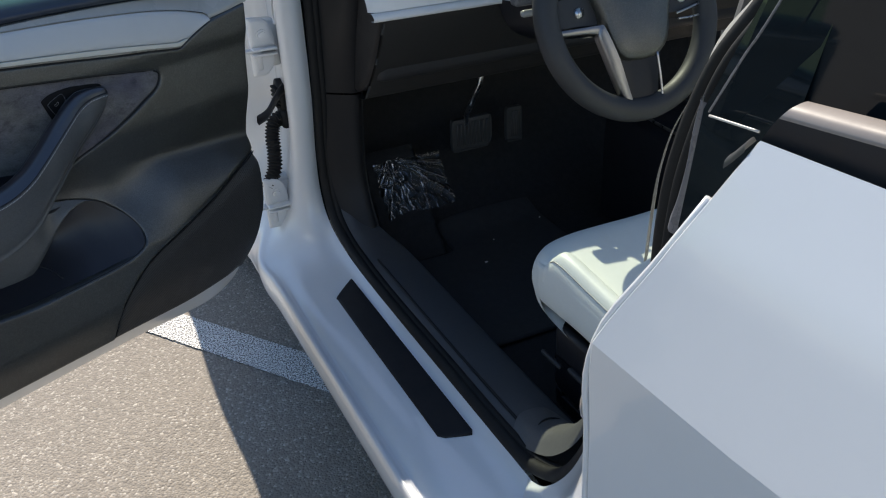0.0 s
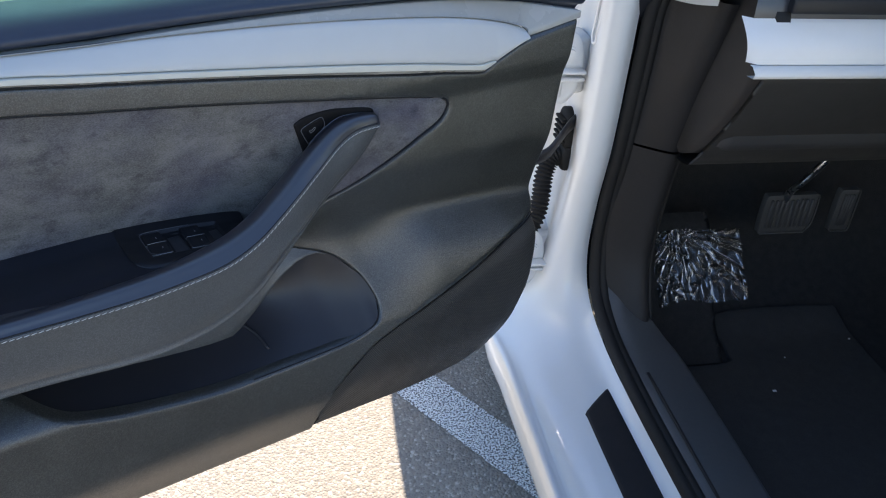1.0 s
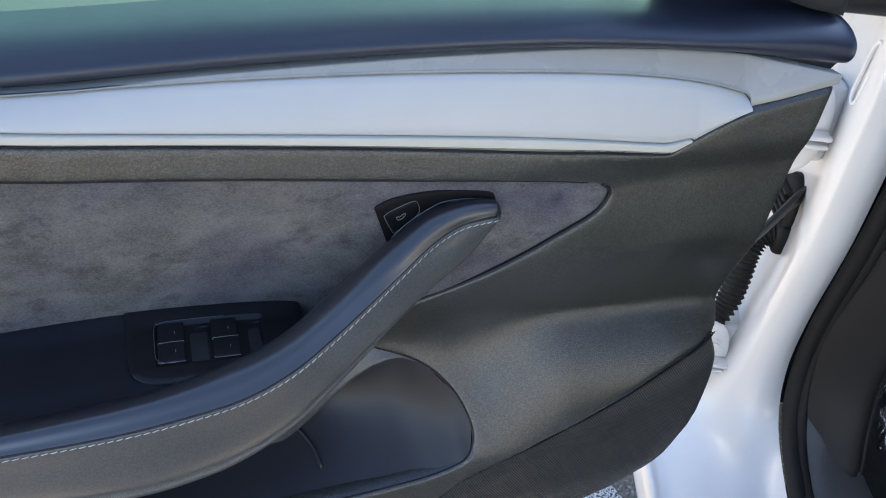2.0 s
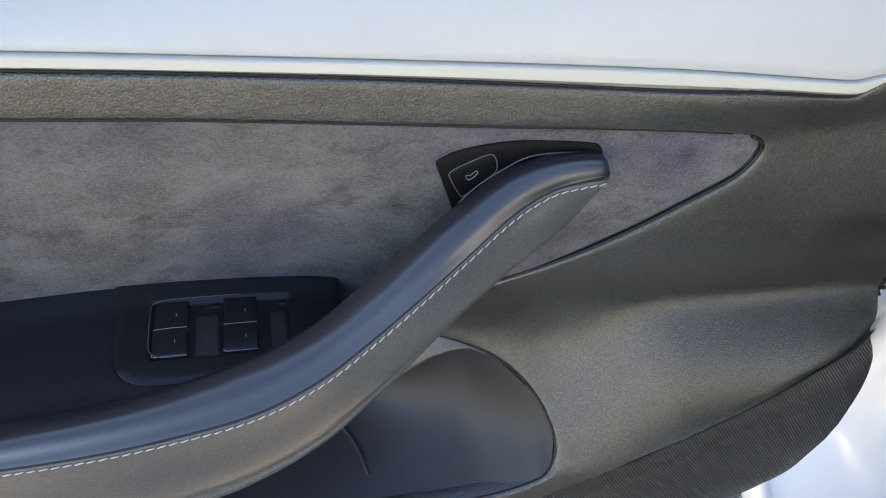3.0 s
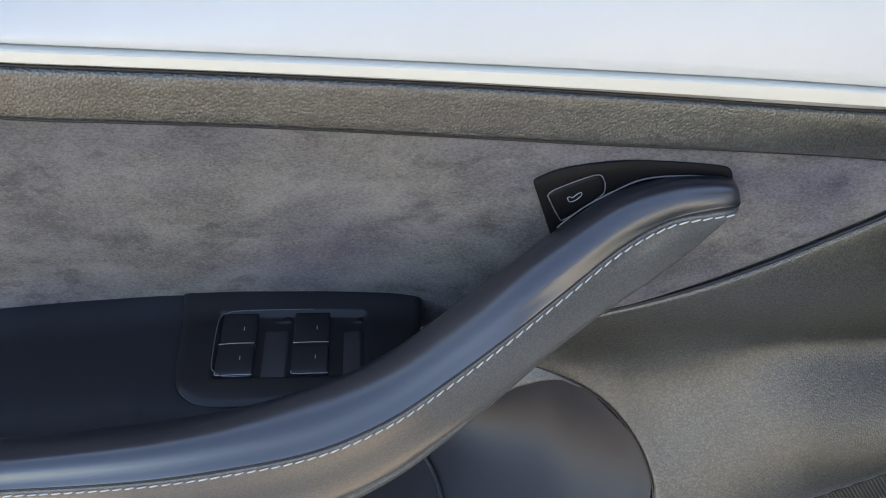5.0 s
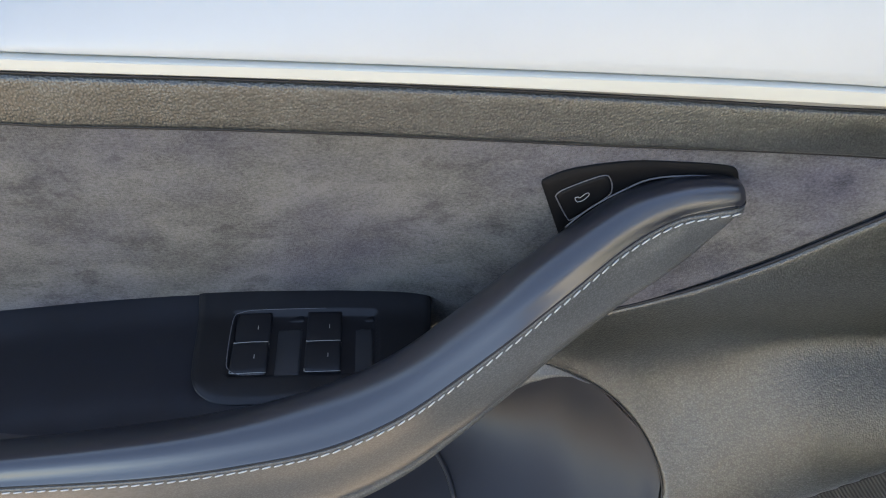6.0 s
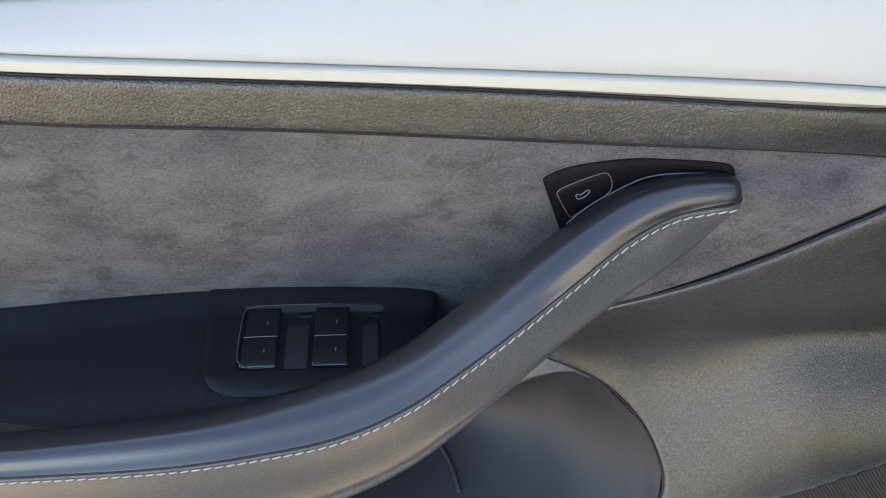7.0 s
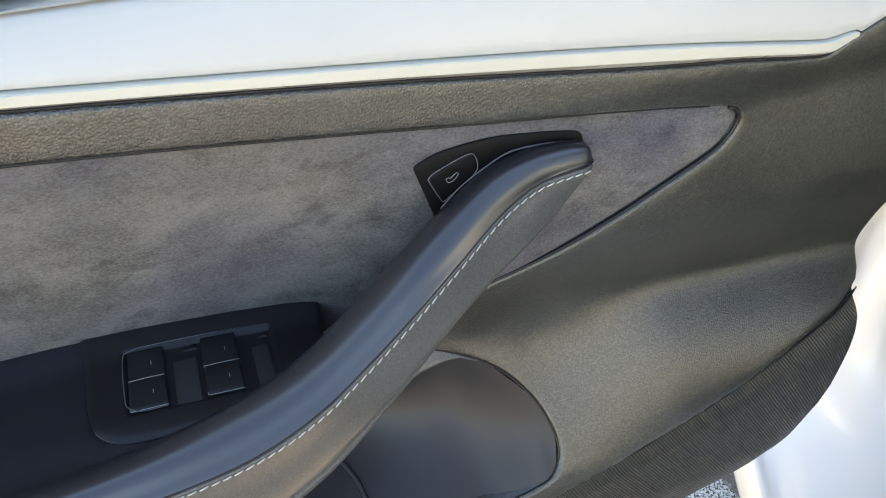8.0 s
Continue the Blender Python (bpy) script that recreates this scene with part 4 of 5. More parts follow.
def flank_section(x, s, y, belt):
    """One body side from its lower edge to the window line; s is the way out of the car."""
    lo = arch(y, -1.9, arch(y, 0.98, 0.24))
    taper = 0.10 * max(0.0, (abs(y + 0.5) - 1.5) / 0.9) ** 2
    pts = []
    for k, g in ((0.0, -0.03), (0.15, -0.008), (0.4, 0.0), (0.7, 0.004), (0.8, 0.006), (0.9, -0.022), (1.0, -0.055)):
        pts.append((x + s * (g - taper), y, lo + (belt - lo) * k))
    return pts
ys = [0.45 - 0.065 * k for k in range(51)]
far = part("far_side", loft([flank_section(W1, 1, y, 1.07 + 0.02 * min(1, (0.5 - y) / 2)) for y in ys]), PAINT, car, "white painted far side of the car")
part("side_window", loft([[(1.62, y, 1.085), (1.55, min(y, -0.15), 1.22), (1.40, max(min(y, -0.35), -1.9), 1.375)] for y in (0.25, -0.1, -0.4, -0.8, -1.3, -1.8, -2.1)]), TINTED, far)
part("rear_quarter", loft([flank_section(W0 - 0.005, -1, y, 1.19) for y in [-2.04 - 0.05 * k for k in range(16)]]), PAINT, car)
part("boot_lid", smooth_loft([[(W0 + 0.10, y, z - 0.03), (W0 + 0.3, y, z), (MID, y, z + 0.015), (W1 - 0.3, y, z), (W1 - 0.10, y, z - 0.03)] for y, z in ((-2.42, 1.10), (-2.6, 1.085), (-2.76, 1.075), (-2.80, 1.03))], 4, 4), PAINT, car)
part("tail_panel", smooth_loft([[(W0 + 0.11, y + 0.1, z), (W0 + 0.3, y, z), (MID, y - 0.05, z), (W1 - 0.3, y, z), (W1 - 0.11, y + 0.1, z)] for y, z in ((-2.76, 1.03), (-2.80, 0.9), (-2.84, 0.65), (-2.80, 0.4), (-2.72, 0.25))], 4, 4), PAINT, car)
part("bulkhead", block((0.0, 0.56, 0.25), (1.6, 0.60, 0.96), 0.01), BLACK, car)
bonnet = lambda y, z: [(W0 + 0.03, y, arch(y, 0.98, 0.24)), (W0 - 0.036, y, max(0.60, arch(y, 0.98, 0.24) + 0.02)), (W0 - 0.022, y, z - 0.14), (W0 + 0.06, y, z - 0.01), (0.10, y, z + 0.035), (MID, y, z + 0.06), (1.43, y, z + 0.035), (W1 - 0.08, y, z - 0.01), (W1 - 0.005, y, z - 0.10), (W1 + 0.012, y, max(0.58, arch(y, 0.98, 0.24) + 0.02)), (W1 - 0.03, y, arch(y, 0.98, 0.24))]
part("front_fender", smooth_loft([bonnet(y, z) for y, z in ((0.46, 0.935), (0.55, 0.932), (0.62, 0.928), (0.70, 0.922), (0.80, 0.912), (0.90, 0.90), (0.98, 0.888), (1.06, 0.875), (1.16, 0.858), (1.26, 0.838), (1.34, 0.82), (1.45, 0.79), (1.56, 0.75))], 2, 4), PAINT, car, "white painted bonnet and fenders")
part("front_bumper", smooth_loft([[(W0 + 0.0 + d, y, 0.24), (W0 + 0.02 + d, y, min(0.5, z - 0.03)), (W0 + 0.10 + d, y, z - 0.07), (0.2 + d * 0.6, y, z), (MID, y, z + 0.045), (1.33 - d * 0.6, y, z), (W1 - 0.10 - d, y, z - 0.07), (W1 - 0.02 - d, y, min(0.5, z - 0.03)), (W1 - d, y, 0.24)] for y, z, d in ((1.555, 0.765, 0.0), (1.68, 0.70, 0.06), (1.78, 0.60, 0.16), (1.83, 0.50, 0.32), (1.845, 0.40, 0.6), (1.85, 0.33, 0.86))], 4, 4), PAINT, car)
def road_wheel(x, y):
    w = part("road_wheel", ring(0.255, 0.08, 40, 12), RUBBER, car, "black tyre on a grey rim")
    w.matrix_basis = pose(x, y, 0.335, 0, 90, 0)
    part("rim", tube([(0, 0, -0.06), (0, 0, 0.06)], 0.22, 32, 1), STEEL, w)
for x, y in ((-0.03, 0.98), (1.56, 0.98), (-0.03, -1.9), (1.56, -1.9)):
    road_wheel(x, y)
part("rear_bulkhead", block((0.05, -2.2, 0.25), (1.6, -2.15, 1.1), 0.01), PLASTIC, car)

# ---- driver door, opened to about 65 degrees ----
# its own axes: x from the hinge edge to the latch, y out of the trim into the cabin, z up
DOOR = Matrix(((-0.910, 0.414, 0, -0.156), (-0.414, -0.910, 0, 0.054), (0, 0, 1, 0), (0, 0, 0, 1)))
REAR = 1.03
shell = smooth_loft([[(u, -0.03, z0), (u, -0.06, z0 - 0.03), (u, -0.105, zb + 0.02), (u, -0.132, zb), (u, -0.150, zb + 0.012), (u, -0.172, zb + 0.12), (u, -0.18, 0.70), (u, -0.16, 0.95), (u, -0.12, 1.05), (u, -0.06, 1.035), (u, -0.095, 0.90), (u, -0.095, 0.6), (u, -0.03, z0 + 0.02)]
                     for u, z0, zb in ((0.004, 0.62, 0.44), (0.012, 0.56, 0.40), (0.035, 0.51, 0.378), (0.08, 0.478, 0.360), (0.14, 0.474, 0.356), (0.30, 0.472, 0.364), (0.7, 0.478, 0.370), (REAR, 0.484, 0.39))], 4, 3, False, True)
door = part("front_door", shell, PAINT, car, "open driver door, black trim in a white shell")
door.matrix_basis = DOOR

trim_foot = curve_z([(-0.03, 1.004), (-0.017, 1.002), (0.020, 0.9955), (0.059, 0.988), (0.086, 0.978), (0.114, 0.965), (0.126, 0.9575), (0.136, 0.9554), (0.191, 0.9634), (0.25, 0.9705), (0.38, 0.9885), (0.49, 1.0022), (0.60, 1.0142), (0.70, 1.0246), (REAR, 1.045)])
suede_top = curve_z([(0.196, 0.930), (0.239, 0.938), (0.311, 0.9495), (0.438, 0.967), (0.522, 0.9777), (0.60, 0.986), (0.70, 0.9965), (REAR, 1.0155)])
groove = curve_z([(0.10, 0.966), (0.124, 0.970), (0.148, 0.9725), (0.252, 0.9885), (0.39, 1.0055), (0.585, 1.027), (0.70, 1.0385), (REAR, 1.0565)])
white_top = curve_z([(0.045, 0.9845), (0.058, 0.9952), (0.070, 1.0015), (0.123, 1.0155), (0.195, 1.0268), (0.301, 1.0362), (0.396, 1.0416), (0.481, 1.0442), (0.559, 1.0448), (0.63, 1.0445), (REAR, 1.050)])
strip_top = curve_z([(-0.039, 1.0119), (0.073, 1.0309), (0.193, 1.0448), (0.347, 1.0502), (0.479, 1.0501), (0.559, 1.0482), (0.64, 1.0455), (REAR, 1.052)])


def us(a, b, n):
    return [a + (b - a) * i / n for i in range(n + 1)]


def along(f, a, b, n=40):
    return [(u, float(f(u))) for u in us(a, b, n)]


SEAM_U = (-0.01, 0.0, 0.065, 0.128, 0.190, 0.250, 0.295, 0.330, 0.362, 0.380)
SEAM_Z = (0.728, 0.7255, 0.7064, 0.6775, 0.654, 0.6325, 0.612, 0.586, 0.553, 0.515)
NOSE_Z = (0.489, 0.503, 0.519, 0.54, 0.57, 0.603, 0.625, 0.65, 0.68, 0.706, 0.735)
NOSE_U = (0.11, 0.077, 0.064, 0.0525, 0.0385, 0.0235, 0.0185, 0.0165, 0.0140, 0.0095, 0.002)


def f_main(u, z):
    """The moulded vinyl: shoulder across the front that opens into a full lower half, softer towards the pocket, tucked foot."""
    sh = 0.745 + 0.14 * (u - 0.05) - 0.10 * np.maximum(u - 0.26, 0)
    w = -0.016 + 0.022 * step((z - 0.755) / 0.100) + 0.006 * step((z - 0.925) / 0.035)
    d = 0.0045 * np.log1p(np.exp(np.clip((sh + 0.006 - z) / 0.0045, -30, 30)))
    amp = 0.056 + 0.066 * np.clip(u - 0.065, 0, 0.2)
    front = amp * (1 - np.exp(-(d / (0.029 + 0.17 * np.clip(u - 0.065, 0, 0.2))) ** 1.35))
    back = 0.070 * step((d - 0.024) / 0.139)
    w = w + front + (back - front) * step((u - 0.185) / 0.115)
    w = w - 0.034 * step((u - 0.31) / 0.16) * step((z - 0.655) / 0.06) * step((0.85 - z) / 0.10)
    rim = np.interp(u, SEAM_U, SEAM_Z, right=-1.0)
    w = w - 0.0055 * (1 - step((z - rim) / 0.011)) * step((z - rim + 0.02) / 0.008)
    nose = np.interp(z, NOSE_Z, NOSE_U)
    w = w - 0.005 * (1 - step((u - nose) / 0.045)) ** 2 * step((0.78 - z) / 0.08)
    return w - 0.022 * step((0.57 - z) / 0.10)


tip = spline([(0.196, 0.930), (0.184, 0.9262), (0.1776, 0.919), (0.1805, 0.9080), (0.191, 0.8962), (0.219, 0.8805), (0.250, 0.8640), (0.295, 0.8440), (0.341, 0.8265), (0.3655, 0.8135), (0.42, 0.785)], 8)
pocket = spline([(0.45, 0.752), (0.41, 0.7515), (0.374, 0.7485), (0.3325, 0.7330), (0.3030, 0.7040), (0.2900, 0.6738), (0.2940, 0.6545), (0.3110, 0.6416), (0.35, 0.6330), (0.434, 0.6295), (0.507, 0.629), (0.574, 0.637), (0.635, 0.649), (0.679, 0.664), (0.712, 0.684), (0.745, 0.71), (0.80, 0.745)], 6)
seam = spline([(0.388, 0.489), (0.381, 0.510), (0.362, 0.551), (0.330, 0.585), (0.295, 0.612), (0.250, 0.6325), (0.190, 0.654), (0.128, 0.6775), (0.065, 0.7064), (0.014, 0.7205), (0.006, 0.7235)], 6)
low_edge = curve_z([(0.05, 0.496), (0.14, 0.489), (0.243, 0.484), (0.387, 0.487), (0.65, 0.492), (REAR, 0.50)])
front_edge = [(0.001, 0.74), (-0.002, 0.765), (-0.004, 0.82), (-0.010, 0.90), (-0.018, 0.97), (-0.02, 1.0025)]
out = along(trim_foot, -0.02, REAR, 120) + along(suede_top, REAR, 0.196, 70) + [tuple(p) for p in tip] + [tuple(p) for p in pocket] + [(REAR, 0.75)]
out += along(low_edge, REAR, 0.392, 30) + [tuple(p) for p in seam] + front_edge
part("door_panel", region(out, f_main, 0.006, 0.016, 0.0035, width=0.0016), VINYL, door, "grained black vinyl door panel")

# raised black edge that frames the suede
part("suede_rim", tube([(u, 0.0045 + float(f_main(np.array(u), np.array(z))) - 0.0058, z + 0.0008) for u, z in [tuple(p) for p in tip][6:74:4]], 0.0013, 8, 3), SWITCH, door)

# dark gaps along the trim foot, the suede and the pocket
def gap(name, pts, r, lift):
    part(name, tube([(u, float(f_main(np.array(u), np.array(z))) + lift, z) for u, z in pts], r, 6, 3), SWITCH, door)
gap("trim_gap", along(trim_foot, 0.066, REAR, 60), 0.0008, -0.0004)
gap("suede_gap", along(suede_top, 0.20, REAR, 50), 0.0010, -0.0035)
gap("pocket_gap", [tuple(p) for p in pocket][12:60:3], 0.0009, -0.0030)

# lower front cover, finely ribbed
seam2 = [(u - 0.001, z - 0.0035) for u, z in [tuple(p) for p in seam]]
cov = seam2[:-3] + [(0.0105, 0.7165), (0.0120, 0.700), (0.0140, 0.68), (0.0165, 0.65), (0.0185, 0.625), (0.0235, 0.603), (0.0385, 0.570), (0.0525, 0.540), (0.064, 0.519), (0.077, 0.503)] + along(low_edge, 0.088, 0.382, 24)
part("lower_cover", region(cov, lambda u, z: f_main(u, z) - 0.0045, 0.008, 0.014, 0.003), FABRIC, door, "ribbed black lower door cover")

chain = [Vector((u, float(f_main(np.array(u), np.array(z))) - 0.0030, z)) for u, z in [tuple(p) for p in spline(seam2, 3)]]
part("cover_beading", tube(chain[8:-14], 0.0012, 6, 1, lambda t: 0.65 + 0.5 * abs(math.sin(t * math.pi * 150))), RUBBER, door)

# the panel curls under along its foot
part("panel_foot", smooth_loft([[(u, f, float(low_edge(u)) + 0.004), (u, f - 0.014, float(low_edge(u)) - 0.006), (u, -0.036, float(low_edge(u)) - 0.010 - g), (u, -0.055, float(low_edge(u)) - 0.011 - g), (u, -0.075, float(low_edge(u)) - 0.004)]
     for u, f, g in ((0.14, 0.010, -0.002), (0.20, 0.011, 0.004), (0.33, 0.014, 0.013), (0.4, 0.016, 0.018), (0.7, 0.018, 0.023), (REAR, 0.018, 0.023))], 5, 4), PLASTIC, door)

# suede insert
def f_suede(u, z):
    d = np.clip((suede_top(u) - z) / 0.16, 0, 1)
    return 0.002 + 0.0022 * step((0.40 - u) / 0.08) * (1 - (1 - step((0.277 - u) / 0.015)) * (1 - step((0.868 - z) / 0.012))) - 0.036 * d * step((u - 0.31) / 0.16)
ins = [(u + 0.0015, z) for u, z in along(suede_top, REAR, 0.196, 70)] + [(p[0] + 0.001, p[1] + 0.001) for p in tip] + [(0.44, 0.785), (REAR, 0.79)]
part("suede_insert", region(ins, f_suede, 0.008, 0.004, 0.0015), SUEDE, door, "grey suede door insert, lightly stained")

# map pocket: a dish hollowed out behind the lip, and the smooth wall under the arm rest that runs down into it
FOLD_U = (0.2902, 0.292, 0.3030, 0.3325, 0.350, 0.365, 0.380, 0.40, 0.42, 0.44, 0.46, 0.48, 0.52, 0.9)
FOLD_Z = (0.6738, 0.684, 0.7042, 0.7334, 0.7395, 0.7385, 0.7325, 0.7175, 0.697, 0.675, 0.655, 0.642, 0.638, 0.645)
FOLD_W = (0.0, 0.0, 0.0, 0.0, -0.019, -0.020, -0.0215, -0.0225, -0.0220, -0.0225, -0.0235, -0.0235, -0.024, -0.024)
RIM_U, RIM_Z = (0.3325, 0.352, 0.374, 0.41, 0.45, 0.9), (0.7334, 0.7418, 0.7484, 0.7518, 0.7535, 0.7535)


def fold(u):
    z = float(np.interp(u, FOLD_U, FOLD_Z))
    k = float(step((u - 0.335) / 0.04))
    return Vector((u, (1 - k) * (float(f_main(u, z)) - 0.0025) + k * float(np.interp(u, FOLD_U, FOLD_W)), z))


def brow(u):
    """Top of the dish, out of sight behind the wall."""
    k = float(step((u - 0.335) / 0.03))
    return fold(u) * (1 - k) + Vector((u, -0.030, 0.742)) * k


def scoop(u, t):
    lo = np.interp(u, [0.2902, 0.2940, 0.3110, 0.35, 0.434, 0.507, 0.574, 0.635, 0.679, 0.712, 0.9], [0.6730, 0.6540, 0.6407, 0.6320, 0.6285, 0.628, 0.636, 0.648, 0.663, 0.683, 0.70])
    k = float(step((u - 0.30) / 0.05))
    b = Vector((u, float(f_main(u, lo)) - 0.0035 - 0.006 * k, lo - 0.006 * k))
    full = 1 - min(1.0, max(0.0, (0.50 - u) / 0.2098)) ** 1.8
    deep = 0.038 + 0.030 * float(step((u - 0.36) / 0.12))
    return brow(u).lerp(b, t) + Vector((0, -deep, -0.006)) * full * max(0.0, math.sin(math.pi * t ** 0.95)) ** 1.1
scoop_us = [0.2902 + 0.2098 * (1 - math.cos(math.pi / 2 * k / 30)) for k in range(31)] + us(0.52, 0.86, 12)
pocket_ob = part("map_pocket", loft([[scoop(u, k / 26) for k in range(27)] for u in scoop_us]), POCKET, door, "smooth dark map pocket")
part("pocket_rib", tube([scoop(u, t) + Vector((0, 0.0008, 0.0004)) for u, t in ((0.51, 0.55), (0.490, 0.58), (0.470, 0.63), (0.452, 0.69), (0.441, 0.77), (0.436, 0.86))], 0.0020, 8, 5), POCKET, pocket_ob)
wall = []
for u in us(0.338, 0.50, 40) + us(0.52, 0.86, 10):
    a, k = fold(u), float(step((u - 0.40) / 0.05))
    z = max(a.z + 0.0008, float(np.interp(u, RIM_U, RIM_Z)))
    top = Vector((u, (1 - k) * (float(f_main(u, z)) - 0.0028) + k * (a.y - 0.002), z + 0.03 * k))
    wall.append([(u, a.y - 0.004, a.z - 0.003), a + Vector((0, -0.0003, 0)), a.lerp(top, 0.1) + Vector((0, 0.0004, 0)), a.lerp(top, 0.35), a.lerp(top, 0.7), top])
part("arm_underside", loft(wall), FLANK, door, "smooth grey wall under the arm rest")

# white trim: lip and main face, the grey strip over it
def lip_section(u):
    a, b = float(trim_foot(u)), float(groove(u)) - 0.0045 * float(step((u - 0.11) / 0.03))
    s = float(step((u - 0.112) / 0.03))
    h = b - a
    return [(u, 0.000, a + 0.40 * h), (u, 0.0146 + 0.0018 * s, a + 0.40 * h), (u, 0.0152 + 0.0018 * s, a + 0.44 * h),
            (u, 0.0154 + 0.0018 * s, a + 0.60 * h), (u, 0.0154 + 0.0018 * s, b - 0.0006), (u, 0.0149 + 0.0014 * s, b - 0.0001), (u, 0.002, b)]


def foot_section(u):
    """The lip's lower facet, turned under."""
    a, h = float(trim_foot(u)), float(groove(u)) - 0.0045 * float(step((u - 0.11) / 0.03)) - float(trim_foot(u))
    s = float(step((u - 0.112) / 0.03))
    return [(u, 0.000, a + 0.0006), (u, 0.0100, a + 0.0001), (u, 0.0112, a + 0.0004), (u, 0.0142 + 0.0018 * s, a + 0.37 * h), (u, 0.0132 + 0.0018 * s, a + 0.395 * h), (u, 0.002, a + 0.395 * h)]
tip_us = us(0.0608, 0.075, 10) + us(0.078, 0.16, 22) + us(0.17, REAR, 70)
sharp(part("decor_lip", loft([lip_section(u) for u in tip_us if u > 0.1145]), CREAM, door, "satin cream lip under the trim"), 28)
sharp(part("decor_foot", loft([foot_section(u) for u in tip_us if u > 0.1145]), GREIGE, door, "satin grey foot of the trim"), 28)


def face_section(u):
    a = float(trim_foot(u)) + 0.0005 if u < 0.1145 else float(groove(u)) + 0.0005 - 0.0045 * float(step((u - 0.11) / 0.03))
    b = float(white_top(u)) - 0.0002
    base = 0.0128 + 0.0012 * float(step((u - 0.10) / 0.05))
    row = [(u, -0.002, a), (u, base - 0.0010, a)]
    for k in range(9):
        t = k / 8
        row.append((u, base - 0.0125 * t ** 1.6, a + 0.0009 + (b - a - 0.0016) * t))
    return row + [(u, base - 0.0145, b), (u, base - 0.024, b)]
part("decor_trim", loft([face_section(u) for u in tip_us]), DECOR, door, "satin white decorative trim")


def strip_section(u):
    """Sloping strip; ahead of a crease its nose stands upright."""
    a = float(trim_foot(u)) + 0.0005 if u < 0.0585 else float(white_top(u)) + 0.0014
    b = max(float(strip_top(u)) - 0.0012, a + 0.0004)
    crease = 0.9955 + 0.203 * (0.058 - u) if u < 0.058 else max(0.9955, float(white_top(u)) - 0.004)
    f = 0.008 - 0.006 * float(step((u - 0.02) / 0.08))
    row = [(u, f - 0.012, a), (u, f - 0.0012, a)]
    for k in range(13):
        z = a + 0.0008 + (b - a - 0.0012) * k / 12
        row.append((u, f - 0.62 * max(0.0, z - crease), z))
    return row + [(u, row[-1][1] - 0.001, b), (u, row[-1][1] - 0.012, b)]
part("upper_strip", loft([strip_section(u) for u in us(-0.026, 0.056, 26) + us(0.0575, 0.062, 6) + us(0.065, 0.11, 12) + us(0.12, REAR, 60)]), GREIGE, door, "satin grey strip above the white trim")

# padded shelf under the window
shelf = []
for u in (-0.045, -0.040, -0.034, 0.0, 0.05, 0.1, 0.25, 0.45, 0.65, 0.85, REAR):
    z = float(strip_top(u)) if u > -0.039 else 1.014
    e = 0.012 if u < -0.04 else 0.0
    h = 0.82 + 0.42 * (1 - float(step((u + 0.02) / 0.13)))
    shelf.append([(u, -0.034, z - 0.035 + e), (u, -0.016 - e, z + e), (u, -0.005 - e, z + 0.004 * h), (u, 0.0 - e, z + 0.011 * h), (u, -0.004 - e, z + 0.019 * h - e), (u, -0.018, z + 0.0265 * h - e), (u, -0.045, z + 0.030 * h - e), (u, -0.12, z + 0.030 * h - e)])
part("window_shelf", smooth_loft(shelf, 5, 4), SHELF, door, "padded black shelf under the window")
part("window_pane", smooth_loft([[(u, -0.078, 1.06), (u, -0.074, 1.16), (u, -0.045 + 0.01 * u, 1.27), (u, 0.0 + 0.02 * u, 1.36 - max(0.0, 0.45 - u) * 0.35)] for u in (0.118, 0.25, 0.45, 0.7, REAR)], 4, 4), GREEN_GLASS, door, "green tinted window glass, fully raised")
corner = [(-0.036, 1.0), (0.118, 1.03), (0.118, 1.225), (0.06, 1.20), (-0.120, 1.11), (-0.120, 1.058), (-0.045, 1.05)]
part("mirror_corner", region(corner, lambda u, z: -0.074 + 0.0 * u, 0.02, 0.010, 0.002), BLACK, door, "black corner of the window ahead of the glass")
part("corner_bolt", tube([(-0.108, -0.074, 1.068), (-0.108, -0.069, 1.068)], 0.0045, 10, 1), RIM, door, smooth=False)
sail = [(u, z) for u, z in [tuple(p) for p in spline([(-0.038, 1.052), (-0.02, 1.056), (0.006, 1.062), (0.062, 1.082), (0.096, 1.098), (0.12, 1.112), (0.125, 1.14), (0.06, 1.17), (-0.02, 1.17), (-0.036, 1.12), (-0.038, 1.052)], 6)]]
part("mirror_sail", region(sail, lambda u, z: -0.022 + 0 * u, 0.012, 0.03, 0.004, width=0.004), PLASTIC, door, "dark plastic mirror cover")

